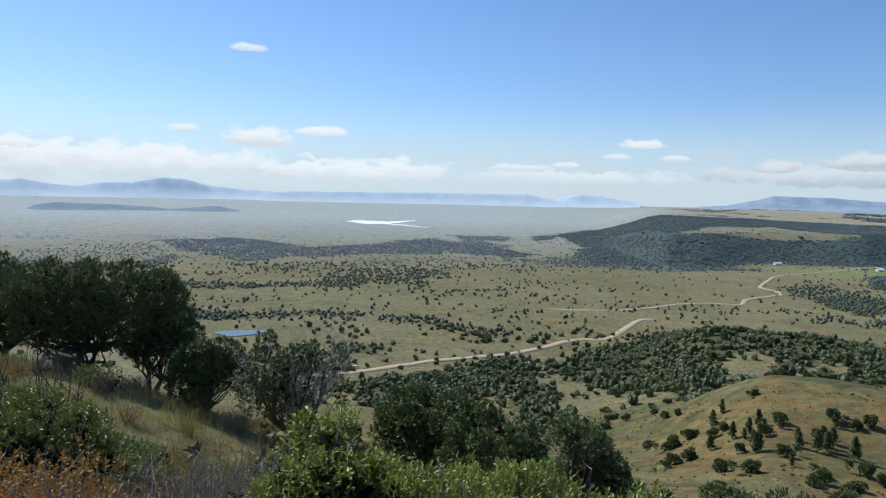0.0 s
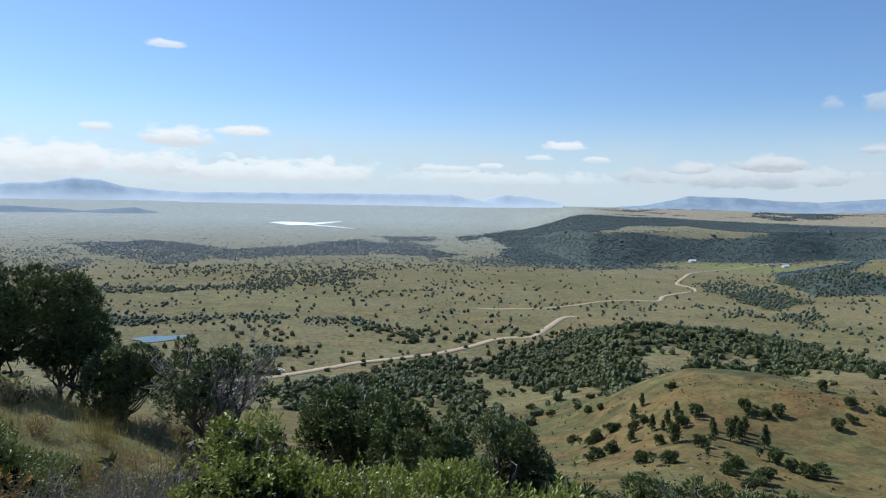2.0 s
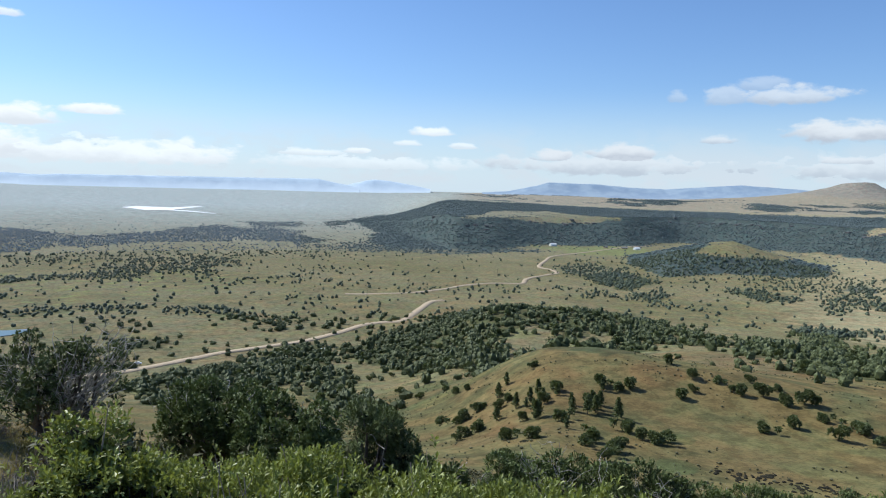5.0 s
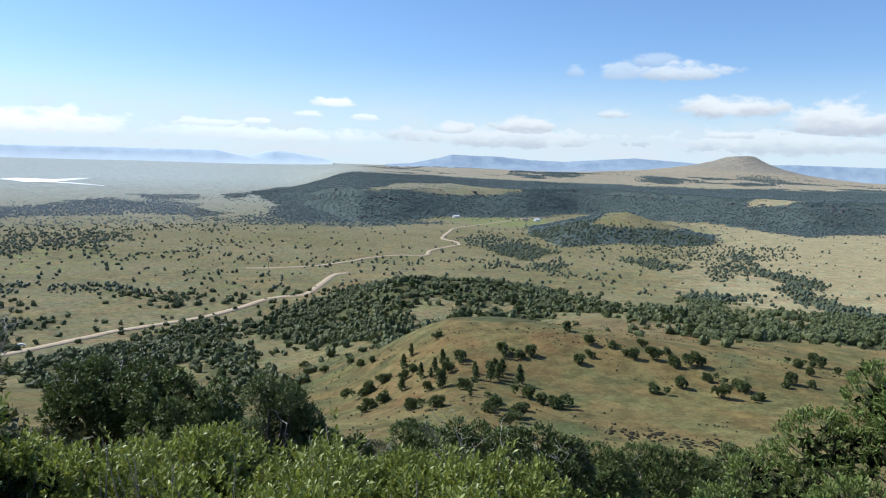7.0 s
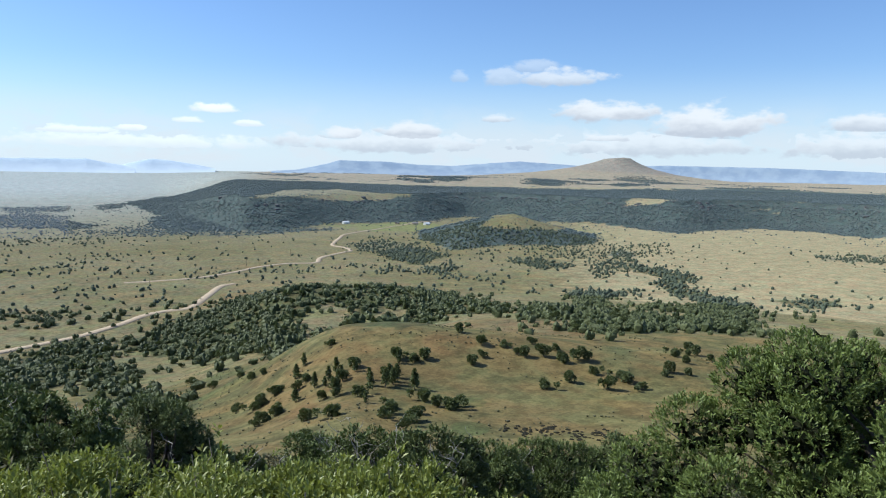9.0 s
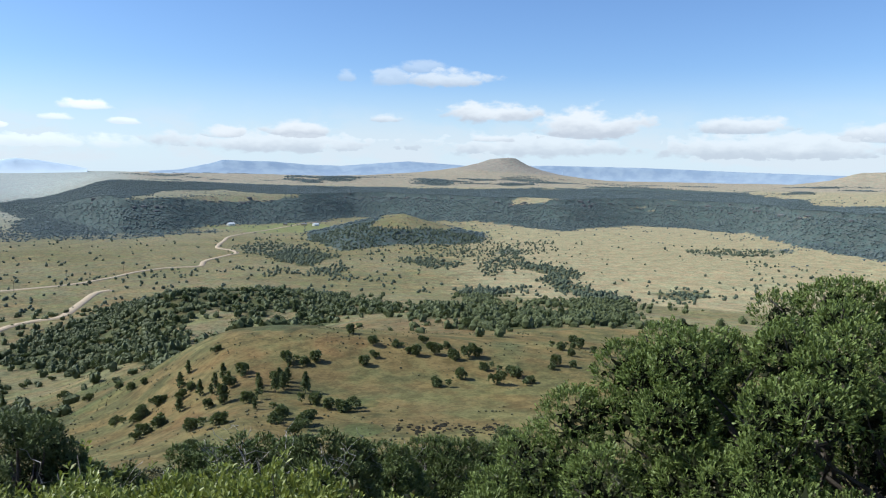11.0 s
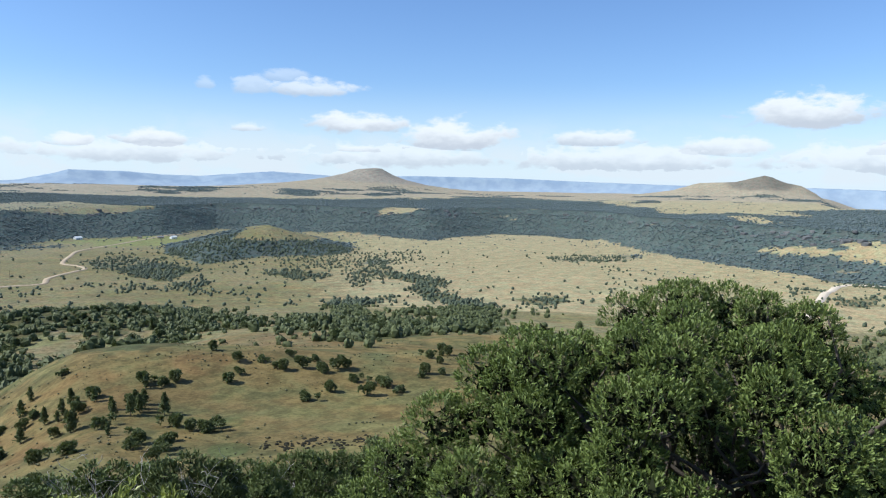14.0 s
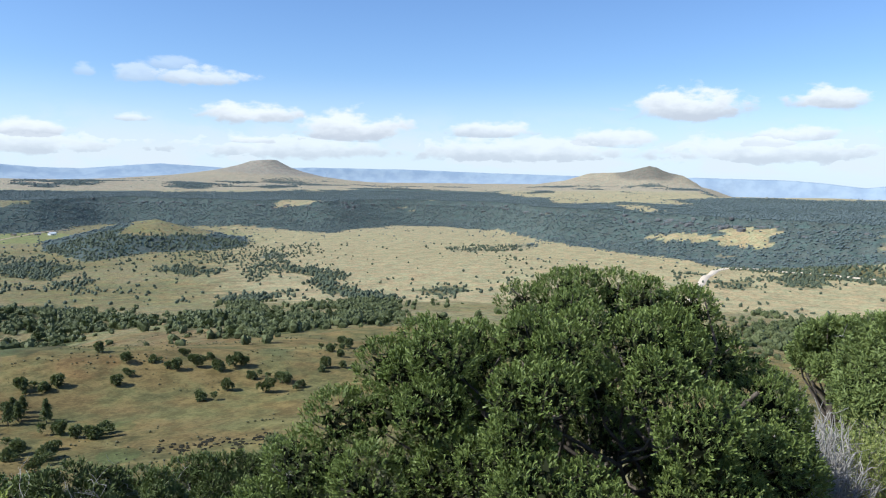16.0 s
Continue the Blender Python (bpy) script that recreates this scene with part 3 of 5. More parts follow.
def build_ground():
    bearings = np.concatenate([np.arange(-42, 100, 0.48), np.arange(100, 318, 3.0)])
    reaches = np.concatenate([[0.0], np.geomspace(0.6, 60, 80), np.geomspace(61, 3200, 270), np.arange(3225, 4200, 22), np.geomspace(4240, 4900, 10)])
    b, r = np.meshgrid(np.radians(bearings), reaches, indexing="ij")
    x, y = r * np.sin(b), r * np.cos(b)
    n, k = b.shape
    i = np.arange(n * k).reshape(n, k)
    j = np.roll(i, -1, axis=0)
    f = np.stack([i[:, :-1], i[:, 1:], j[:, 1:], j[:, :-1]], -1).reshape(-1, 4)
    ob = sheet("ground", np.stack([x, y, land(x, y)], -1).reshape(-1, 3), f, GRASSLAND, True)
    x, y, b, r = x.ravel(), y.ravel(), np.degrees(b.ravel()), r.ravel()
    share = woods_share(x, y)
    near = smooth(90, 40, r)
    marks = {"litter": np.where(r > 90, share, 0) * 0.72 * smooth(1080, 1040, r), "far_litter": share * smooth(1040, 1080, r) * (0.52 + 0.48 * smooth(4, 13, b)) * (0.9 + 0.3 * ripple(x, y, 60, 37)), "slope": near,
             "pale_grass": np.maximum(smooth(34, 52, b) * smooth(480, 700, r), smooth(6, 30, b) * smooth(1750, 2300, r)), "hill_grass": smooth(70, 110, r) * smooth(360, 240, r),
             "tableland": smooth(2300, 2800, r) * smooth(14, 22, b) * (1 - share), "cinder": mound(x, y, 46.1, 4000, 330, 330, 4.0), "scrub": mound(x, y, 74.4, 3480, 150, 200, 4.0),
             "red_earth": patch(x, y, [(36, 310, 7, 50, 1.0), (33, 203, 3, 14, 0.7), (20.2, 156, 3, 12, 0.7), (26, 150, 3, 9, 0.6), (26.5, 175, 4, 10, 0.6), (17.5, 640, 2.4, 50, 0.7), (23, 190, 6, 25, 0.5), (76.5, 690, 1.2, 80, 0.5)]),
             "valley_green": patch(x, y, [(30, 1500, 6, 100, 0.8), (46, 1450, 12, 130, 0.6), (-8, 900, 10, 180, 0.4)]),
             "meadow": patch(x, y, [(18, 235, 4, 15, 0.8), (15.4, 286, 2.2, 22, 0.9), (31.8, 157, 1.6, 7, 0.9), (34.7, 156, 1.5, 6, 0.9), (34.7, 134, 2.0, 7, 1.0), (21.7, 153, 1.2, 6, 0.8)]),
             # share of painted haze, rising with distance and strongest over the basin
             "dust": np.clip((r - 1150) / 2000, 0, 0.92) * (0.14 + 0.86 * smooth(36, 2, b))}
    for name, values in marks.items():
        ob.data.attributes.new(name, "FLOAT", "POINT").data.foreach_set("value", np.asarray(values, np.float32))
    return tagged(ob, "dry olive and tan grassland with bare earth under the hills", "ground", kind="structure")


build_ground()


# ---- far mountains ----
def ridge(name, reach, crest, label, mat, deep=260.0, seed=0):
    """A mountain line: its crest as bearings and rises (thousandths of the distance), with a real foot and back."""
    bearings = np.arange(crest[0][0], crest[-1][0], 0.08)
    tops = np.interp(bearings, [c[0] for c in crest], [c[1] for c in crest]) / 1000 * reach + 120
    across = np.array([-1.0, -0.75, -0.5, -0.3, -0.15, 0.0, 0.4, 1.0])
    lift = np.array([0.0, 0.16, 0.4, 0.66, 0.9, 1.0, 0.8, 0.0])
    b, a = np.meshgrid(np.radians(bearings), across, indexing="ij")
    r = reach + a * deep
    x, y = r * np.sin(b), r * np.cos(b)
    low = np.minimum(land(x, y) - 4, tops[:, None] - 4)
    z = low + (tops[:, None] - low) * lift[None] + ripple(x, y, 90, seed) * 7 * (lift * (1 - lift) * 4)[None] + ripple(x, y, 40, seed + 1) * 1.5 * lift[None]
    n, k = b.shape
    i = np.arange(n * k).reshape(n, k)
    f = np.stack([i[:-1, :-1], i[:-1, 1:], i[1:, 1:], i[1:, :-1]], -1).reshape(-1, 4)
    return tagged(sheet(name, np.stack([x, y, z], -1).reshape(-1, 3), f, mat, True), label, "mountain", kind="structure")


# backdrop with haze painted in: blue tint, slight glow, paler towards the foot
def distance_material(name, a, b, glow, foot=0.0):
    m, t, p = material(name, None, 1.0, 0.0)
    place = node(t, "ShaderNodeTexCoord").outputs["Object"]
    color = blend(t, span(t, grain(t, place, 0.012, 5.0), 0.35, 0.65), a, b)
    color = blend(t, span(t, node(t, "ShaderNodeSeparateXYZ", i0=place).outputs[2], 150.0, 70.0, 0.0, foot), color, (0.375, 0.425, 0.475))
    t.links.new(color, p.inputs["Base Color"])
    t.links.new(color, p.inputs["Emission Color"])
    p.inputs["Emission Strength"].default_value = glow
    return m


FAR_BLUE = distance_material("hazed_mountain", (0.28, 0.345, 0.42), (0.33, 0.395, 0.465), 0.58, 0.7)
LOW_MESA = distance_material("hazed_low_mesa", (0.19, 0.24, 0.29), (0.23, 0.28, 0.33), 0.2)
MID_BLUE = distance_material("hazed_mesa", (0.17, 0.225, 0.30), (0.22, 0.275, 0.34), 0.36, 0.15)
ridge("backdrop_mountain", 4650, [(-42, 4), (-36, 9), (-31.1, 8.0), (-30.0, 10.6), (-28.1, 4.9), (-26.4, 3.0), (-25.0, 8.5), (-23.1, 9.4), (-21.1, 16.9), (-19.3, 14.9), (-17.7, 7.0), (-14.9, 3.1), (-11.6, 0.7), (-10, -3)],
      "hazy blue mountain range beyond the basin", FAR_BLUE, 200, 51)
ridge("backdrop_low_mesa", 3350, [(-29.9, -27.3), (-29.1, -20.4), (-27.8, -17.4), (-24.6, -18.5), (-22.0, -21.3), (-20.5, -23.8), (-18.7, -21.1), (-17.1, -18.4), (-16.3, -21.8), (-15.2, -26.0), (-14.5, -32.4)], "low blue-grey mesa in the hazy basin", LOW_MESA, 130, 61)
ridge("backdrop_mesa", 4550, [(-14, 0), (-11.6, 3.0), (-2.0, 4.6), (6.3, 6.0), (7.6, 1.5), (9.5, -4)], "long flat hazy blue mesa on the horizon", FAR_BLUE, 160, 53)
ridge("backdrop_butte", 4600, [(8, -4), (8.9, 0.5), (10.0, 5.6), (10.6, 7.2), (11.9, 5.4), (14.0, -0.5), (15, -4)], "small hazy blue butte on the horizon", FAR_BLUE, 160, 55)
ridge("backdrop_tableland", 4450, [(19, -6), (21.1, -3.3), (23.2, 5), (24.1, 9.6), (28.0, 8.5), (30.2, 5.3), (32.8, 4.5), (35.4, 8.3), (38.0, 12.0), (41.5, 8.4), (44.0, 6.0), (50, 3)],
      "wooded tableland on the horizon, hazed blue", MID_BLUE, 240, 57)
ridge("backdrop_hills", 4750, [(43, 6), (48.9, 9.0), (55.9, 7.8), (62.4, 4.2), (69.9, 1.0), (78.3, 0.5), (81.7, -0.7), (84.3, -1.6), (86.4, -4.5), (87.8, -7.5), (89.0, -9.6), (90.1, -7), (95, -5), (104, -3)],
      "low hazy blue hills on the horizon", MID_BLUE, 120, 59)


ridge("backdrop_wooded_mesa", 4380, [(22.5, -20), (24.0, -11.5), (25.0, -4.2), (26.5, -1.0), (28.5, -0.2), (31.1, -1.8), (32.9, -5.3), (35, -14)], "dark wooded mesa on the far tableland, hazed blue", LOW_MESA, 120, 63)


# ---- woods ----
rng = np.random.default_rng(7)


def rough_ball(level, dent, seed):
    v, f = ball(level)
    g = np.random.default_rng(seed)
    return v * (1 + dent * (g.random((len(v), 1)) - 0.5) * 2), f


def gem(seed):
    """A rough low-sided dome for trees far off."""
    g = np.random.default_rng(seed)
    a = np.arange(4) * 1.5708
    low, high = g.uniform(0.65, 0.95, 4), g.uniform(0.75, 1.15, 4)
    v = np.concatenate([np.stack([np.cos(a) * low, np.sin(a) * low, g.uniform(-0.9, -0.7, 4)], -1), np.stack([np.cos(a + 0.7) * high, np.sin(a + 0.7) * high, g.uniform(0.1, 0.5, 4)], -1), [[0, 0, 1.0]]])
    f = []
    for k in range(4):
        n = (k + 1) % 4
        f += [[k, n, 4 + k], [n, 4 + n, 4 + k], [4 + k, 4 + n, 8]]
    return v, np.array(f)


def speck(seed):
    """A plain rough dome for trees furthest off."""
    g = np.random.default_rng(seed)
    a = np.arange(5) * 1.2566 + g.uniform(-0.2, 0.2, 5)
    wide = g.uniform(0.75, 1.1, 5)
    v = np.concatenate([np.stack([np.cos(a) * wide, np.sin(a) * wide, g.uniform(-0.3, 0.2, 5)], -1), [[0, 0, -0.9], [g.normal(0, 0.15), g.normal(0, 0.15), 1.0]]])
    f = [[k, (k + 1) % 5, 6] for k in range(5)] + [[(k + 1) % 5, k, 5] for k in range(5)]
    return v, np.array(f)


def sprayed(seed):
    """A crown of pointed sprays over a few lumps, about 1 wide and 1 high, on the ground."""
    g = np.random.default_rng(seed)
    spots = np.array([[0, 0, 0.45], [0.2, 0.1, 0.4], [-0.18, 0.12, 0.5], [0.03, -0.22, 0.38], [g.normal(0, 0.1), g.normal(0, 0.1), 0.62]]) + g.normal(0, 0.04, (5, 3))
    p, n = crown_places(g, 15, spots, g.uniform(0.2, 0.28, 5), np.array([0, 0, 0.35]), 0.5, 0.2)
    return joined([clumped(4, 0, seed)] + [(fan(3, 0.15, seed * 50 + k)[0] + q, fan(3, 0.15, seed * 50 + k)[1]) for k, q in enumerate(p)])


def clumped(lumps, level, seed):
    """A crown of a few rough lumps, about 1 wide and 1 high, on the ground."""
    g = np.random.default_rng(seed)
    vs, fs, base = [], [], 0
    for k in range(lumps):
        v, f = gem(seed * 31 + k) if level == 0 else speck(seed * 31 + k)
        q = g.uniform(0.24, 0.34) if k else 0.36
        a, d = g.uniform(0, 6.28), 0.0 if k == 0 else g.uniform(0.12, 0.3)
        v = v * q * np.array([1, 1, g.uniform(0.85, 1.2)]) + np.array([math.cos(a) * d, math.sin(a) * d, 0.36 + (g.uniform(-0.12, 0.3) if k else 0)])
        vs.append(v), fs.append(f + base)
        base += len(v)
    return np.concatenate(vs), np.concatenate(fs)


def sample(r0, r1, cell, b0=-40.0, b1=100.0):
    """Jittered places on the land between two distances, kept where the woods are."""
    n = int(radians(b1 - b0) / 2 * (r1 * r1 - r0 * r0) / cell / cell)
    b, r = np.radians(rng.uniform(b0, b1, n)), np.sqrt(rng.uniform(r0 * r0, r1 * r1, n))
    x, y = r * np.sin(b), r * np.cos(b)
    # trees stray a little way out of their groves
    stray = rng.normal(0, 1, (2, n)) * rng.choice([1.0, 7.0, 24.0], n, p=[0.5, 0.35, 0.15])
    gaps = smooth(-0.75, 0.1, ripple(x, y, 26, 35) + 0.5 * ripple(x, y, 9, 36))
    keep = rng.random(n) < woods_share(x + stray[0], y + stray[1]) * np.where(r < 1300, 0.25 + 0.75 * gaps, 0.5 + 0.5 * gaps)
    return x[keep], y[keep]


def woodland(name, label, r0, r1, cell, lumps, level, wide, tall, mat, b0=-40.0, b1=100.0):
    x, y = sample(r0, r1, cell, b0, b1)
    z = land(x, y)
    n = len(x)
    kind = rng.integers(0, 5, n)
    sets = []
    for k in range(5):
        i = np.flatnonzero(kind == k)
        tv, tf = clumped(lumps, level, 60 + k) if lumps else sprayed(60 + k)
        s = rng.uniform(0.5, 1.25, len(i))
        sets.append(strew(tv, tf, np.stack([x[i], y[i], z[i] - 0.2], -1), turn_z(rng.uniform(0, 6.28, len(i))), np.stack([wide * s, wide * s, tall * s * rng.uniform(0.8, 1.25, len(i))], -1)))
    vs, fs, base = [], [], 0
    for v, f in sets:
        vs.append(v), fs.append(f + base)
        base += len(v)
    return tagged(sheet(name, np.concatenate(vs), np.concatenate(fs), mat, lumps > 0), label, "trees", kind="stuff")


# ---- growing things ----
def bases(n, g):
    """Turns that set z on each direction of n, with a random spin."""
    n = n / np.maximum(np.linalg.norm(n, axis=1, keepdims=True), 1e-9)
    h = g.normal(size=n.shape)
    a = np.cross(h, n)
    a = a / np.maximum(np.linalg.norm(a, axis=1, keepdims=True), 1e-9)
    return np.stack([a, np.cross(n, a), n], -1)


def tube(points, radii, sides=5):
    """Places and quads of a tapered limb along points."""
    p = np.asarray(points, float)
    d = np.gradient(p, axis=0)
    d = d / np.maximum(np.linalg.norm(d, axis=1, keepdims=True), 1e-9)
    ref = np.where(np.abs(d[:, 2:3]) > 0.9, [[1.0, 0, 0]], [[0, 0, 1.0]])
    a = np.cross(ref, d)
    a = a / np.linalg.norm(a, axis=1, keepdims=True)
    c = np.cross(d, a)
    k = np.arange(sides) / sides * 2 * math.pi
    ring = (a[:, None] * np.cos(k)[None, :, None] + c[:, None] * np.sin(k)[None, :, None]) * np.asarray(radii)[:, None, None]
    v = (p[:, None] + ring).reshape(-1, 3)
    i = np.arange(len(p) * sides).reshape(len(p), sides)
    j = np.roll(i, -1, axis=1)
    return v, np.stack([i[:-1], j[:-1], j[1:], i[1:]], -1).reshape(-1, 4)


def joined(bits):
    vs, fs, base = [], [], 0
    for v, f in bits:
        vs.append(v), fs.append(f + base)
        base += len(v)
    return np.concatenate(vs), np.concatenate(fs)


def bent(a, b, steps, wobble, g, sag=0.0):
    """Points of a crooked limb from a to b."""
    k = np.linspace(0, 1, steps)[:, None]
    p = np.asarray(a) * (1 - k) + np.asarray(b) * k
    p[1:-1] += g.normal(0, wobble, (steps - 2, 3))
    p[:, 2] -= sag * np.sin(k[:, 0] * math.pi)
    return p


def tuft(blades, long, wide, twig, seed, blunt=False, lean=(25, 75)):
    """Needles or narrow leaves round a short twig that points up."""
    g = np.random.default_rng(seed)
    v, f = [], []
    for k in range(blades):
        a, t = g.uniform(0, 6.28), radians(g.uniform(*lean))
        h = twig * (k + 0.5) / blades
        d = np.array([math.cos(a) * math.sin(t), math.sin(a) * math.sin(t), math.cos(t)])
        s = np.array([-math.sin(a), math.cos(a), 0]) * wide * g.uniform(0.7, 1.2)
        o = np.array([0, 0, h])
        e = o + d * long * g.uniform(0.7, 1.15)
        n = len(v)
        v += [o, e + s, e - s] if blunt else [o - s, o + s, e]
        f += [[n, n + 1, n + 2]]
    return np.array(v), np.array(f)


def bud(blades, long, wide, seed):
    """A plump shoot of packed needles that points up: a ragged spindle with a few needles standing off."""
    g = np.random.default_rng(seed)
    a = np.arange(4) * 1.5708 + g.uniform(-0.3, 0.3, 4)
    q = wide * g.uniform(0.75, 1.25, 4)
    ring = np.stack([np.cos(a) * q, np.sin(a) * q, long * g.uniform(0.45, 0.8, 4)], -1)
    v = np.concatenate([[[0, 0, 0]], ring, [[g.normal(0, wide * 0.3), g.normal(0, wide * 0.3), long]]])
    f = [[0, 1 + (k + 1) % 4, 1 + k] for k in range(4)] + [[5, 1 + k, 1 + (k + 1) % 4] for k in range(4)]
    sv, sf = tuft(blades, long * 0.85, wide * 0.2, long * 0.7, seed + 900, False, (12, 50))
    return np.concatenate([v, sv]), np.concatenate([np.array(f), sf + 6])


def fan(blades, size, seed):
    """A coarse spray of foliage for trees further off: broad pointed leaves of one clump."""
    g = np.random.default_rng(seed)
    v, f = [], []
    for _ in range(blades):
        d = g.normal(size=3) + np.array([0, 0, 0.5])
        d = d / np.linalg.norm(d)
        s = np.cross(d, g.normal(size=3))
        s = s / np.linalg.norm(s)
        n = len(v)
        v += [d * size * 0.1 - s * size * 0.26, d * size * 0.1 + s * size * 0.26, d * size]
        f += [[n, n + 1, n + 2]]
    return np.array(v), np.array(f)


def crown_places(g, count, lobes, radii, centre, up=0.35, inner=0.25, above=-2.0):
    """Places and directions of tufts on the open skins of many round lobes, with a few inside."""
    kept_p, kept_n, total = [], [], 0
    while total < count:
        n = 20000
        pick = g.choice(len(lobes), n, p=radii ** 2 / (radii ** 2).sum())
        d = g.normal(size=(n, 3))
        d[:, 2] += up
        d = d / np.linalg.norm(d, axis=1, keepdims=True)
        out = lobes[pick] - centre
        out = out / np.maximum(np.linalg.norm(out, axis=1, keepdims=True), 1e-6)
        p = lobes[pick] + d * (radii[pick] * g.uniform(0.84, 1.06, n))[:, None]
        buried = np.zeros(n, bool)
        for c, r in zip(lobes, radii):
            buried |= ((p - c) ** 2).sum(1) < (0.82 * r) ** 2
        ok = (~buried | (g.random(n) < inner * 0.25)) & (d[:, 2] > above)
        kept_p.append(p[ok]), kept_n.append((d * 0.7 + out * 0.2 + np.array([0, 0, 0.65]))[ok])
        total += int(ok.sum())
    return np.concatenate(kept_p)[:count], np.concatenate(kept_n)[:count]


def conifer(name, label, bearing, reach, tall, wide, deep, lobes=36, tufts=3000, leaf=(12, 0.10, 0.012, 0.14), clear=0.18, lobe=(0.16, 0.26), trunks=1, seed=1, foliage=None, bare=0, lean=0.0, top=1.0, group="", dome=1.0, sides=6, extra=(), hollows=(), above=-2.0, inside=5):
    """A tree on the slope: a root, its forked trunk with limbs, a crown of tufts and perhaps bare branches."""
    g = np.random.default_rng(seed)
    x, y = at(bearing, reach)
    root = new(name)
    root.location = (x, y, float(land(x, y)) - 0.08)
    root.rotation_euler[2] = radians(-bearing)
    tagged(root, label, "tree", group)
    # lobes of the crown, over and round a dome
    d = g.normal(size=(lobes, 3))
    d[:, 2] = np.abs(d[:, 2]) * 1.1 - 0.55
    d = d / np.linalg.norm(d, axis=1, keepdims=True)
    low = tall * clear
    centre = np.array([lean, 0, low + (tall - low) * 0.42])
    half = np.array([wide / 2, deep / 2, (tall - low) * 0.56])
    rad = g.uniform(*lobe, lobes) * min(wide, tall) * (1 - 0.25 * np.abs(d[:, 2]))
    spots = centre + d * (half - rad[:, None] * 0.75) * (g.uniform(2 * dome - 1.08, 1.0, (lobes, 1)) if dome < 1 else g.uniform(0.9, 1.0, (lobes, 1)))
    spots[:, 2] = np.clip(spots[:, 2], low * 0.7 + rad * 0.4, tall - rad * 1.05 - leaf[1] * 0.8)
    fill = max(4, lobes // 4)
    spots = np.concatenate([spots, centre + g.normal(0, 0.28, (fill, 3)) * half])
    rad = np.concatenate([rad, np.full(fill, lobe[0] * min(wide, tall))])
    if extra:
        spots = np.concatenate([spots, [e[:3] for e in extra]])
        rad = np.concatenate([rad, [e[3] for e in extra]])
    for hx, hz, hr in hollows:
        open_side = (spots[:, 1] < 0) & (np.hypot(spots[:, 0] - hx, spots[:, 2] - hz) < hr)
        spots, rad = spots[~open_side], rad[~open_side]
    p, n = crown_places(g, tufts, spots, rad, centre - np.array([0, 0, half[2] * 0.5]), above=above)
    vs, tips = [], []
    for k in range(3):
        tv, tf = bud(*leaf, seed * 7 + k) if len(leaf) == 3 else tuft(*leaf[:4], seed * 7 + k, *leaf[4:])
        q, m = p[k::3], n[k::3]
        s = g.uniform(0.55, 1.35, (len(q), 1)) * np.ones((1, 3))
        vs.append(strew(tv, tf, q, bases(m + g.normal(0, 0.25, m.shape), g), s))
        far = np.linalg.norm(tv, axis=1)
        tips.append(np.tile(far / far.max(), len(q)))
    v, f = joined(vs)
    crown = tagged(sheet("crown", v, f, foliage, len(leaf) == 3, root), kind="stuff")
    crown.data.attributes.new("tip", "FLOAT", "POINT").data.foreach_set("value", np.concatenate(tips).astype(np.float32))
    # filler sprays inside the lobes, near-black to stand in for inner shade
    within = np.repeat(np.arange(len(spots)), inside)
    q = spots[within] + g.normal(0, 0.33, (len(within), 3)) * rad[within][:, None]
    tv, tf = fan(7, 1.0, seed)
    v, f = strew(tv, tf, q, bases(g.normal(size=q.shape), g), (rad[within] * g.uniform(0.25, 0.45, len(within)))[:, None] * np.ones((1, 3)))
    tagged(sheet("inner_foliage", v, f, SHADE_FILLER, False, crown), "near-black filler sprays standing in for inner shade", kind="stuff")
    # trunk and limbs
    for k in range(trunks):
        a = np.array([g.normal(0, 0.08) + (k - (trunks - 1) / 2) * 0.25 * tall * 0.2, g.normal(0, 0.05), 0])
        b = np.array([centre[0] + (k - (trunks - 1) / 2) * wide * 0.22, g.normal(0, 0.1 * deep), tall * 0.72])
        line = bent(a, b, 8, 0.02 * tall, g)
        thick = 0.035 * tall / math.sqrt(trunks)
        sheet("trunk", *tube(line, np.linspace(thick * 1.5, thick * 0.3, 8), sides + 2), BARK, True, root)
        for s in range(k, len(spots), trunks):
            u = np.clip((spots[s, 2] / tall - 0.15) * 0.9, 0.1, 0.8)
            i = int(u * 7)
            tip = spots[s] + (spots[s] - centre) * 0.12
            sheet("limb", *tube(bent(line[i], tip, 5, 0.02 * tall, g, 0.03 * tall), np.linspace(thick * 0.55, thick * 0.1, 5), 4), BARK, True, root)
    if bare:
        for _ in range(bare):
            bits = []
            a = g.uniform(0, 6.28)
            s = np.array([centre[0] + g.normal(0, 0.1), 0, tall * g.uniform(0.3, 0.55)])
            e = centre + np.array([math.cos(a) * half[0], math.sin(a) * half[1], half[2] * g.uniform(-0.1, 1.0)]) * g.uniform(0.65, 0.98)
            line = bent(s, e, 6, 0.02 * tall, g)
            bits.append(tube(line, np.linspace(0.012, 0.003, 6) * tall / 2, 4))
            for _ in range(5):
                i = g.integers(2, 6)
                q = line[i] + g.normal(0, 0.06, 3) * tall + np.array([0, 0, 0.05 * tall])
                bits.append(tube(bent(line[i], q, 4, 0.012 * tall, g), np.linspace(0.005, 0.0015, 4) * tall / 2, 3))
            tagged(sheet("bare_branch", *joined(bits), DEADWOOD, True, root), "weathered grey leafless branch")
    return root


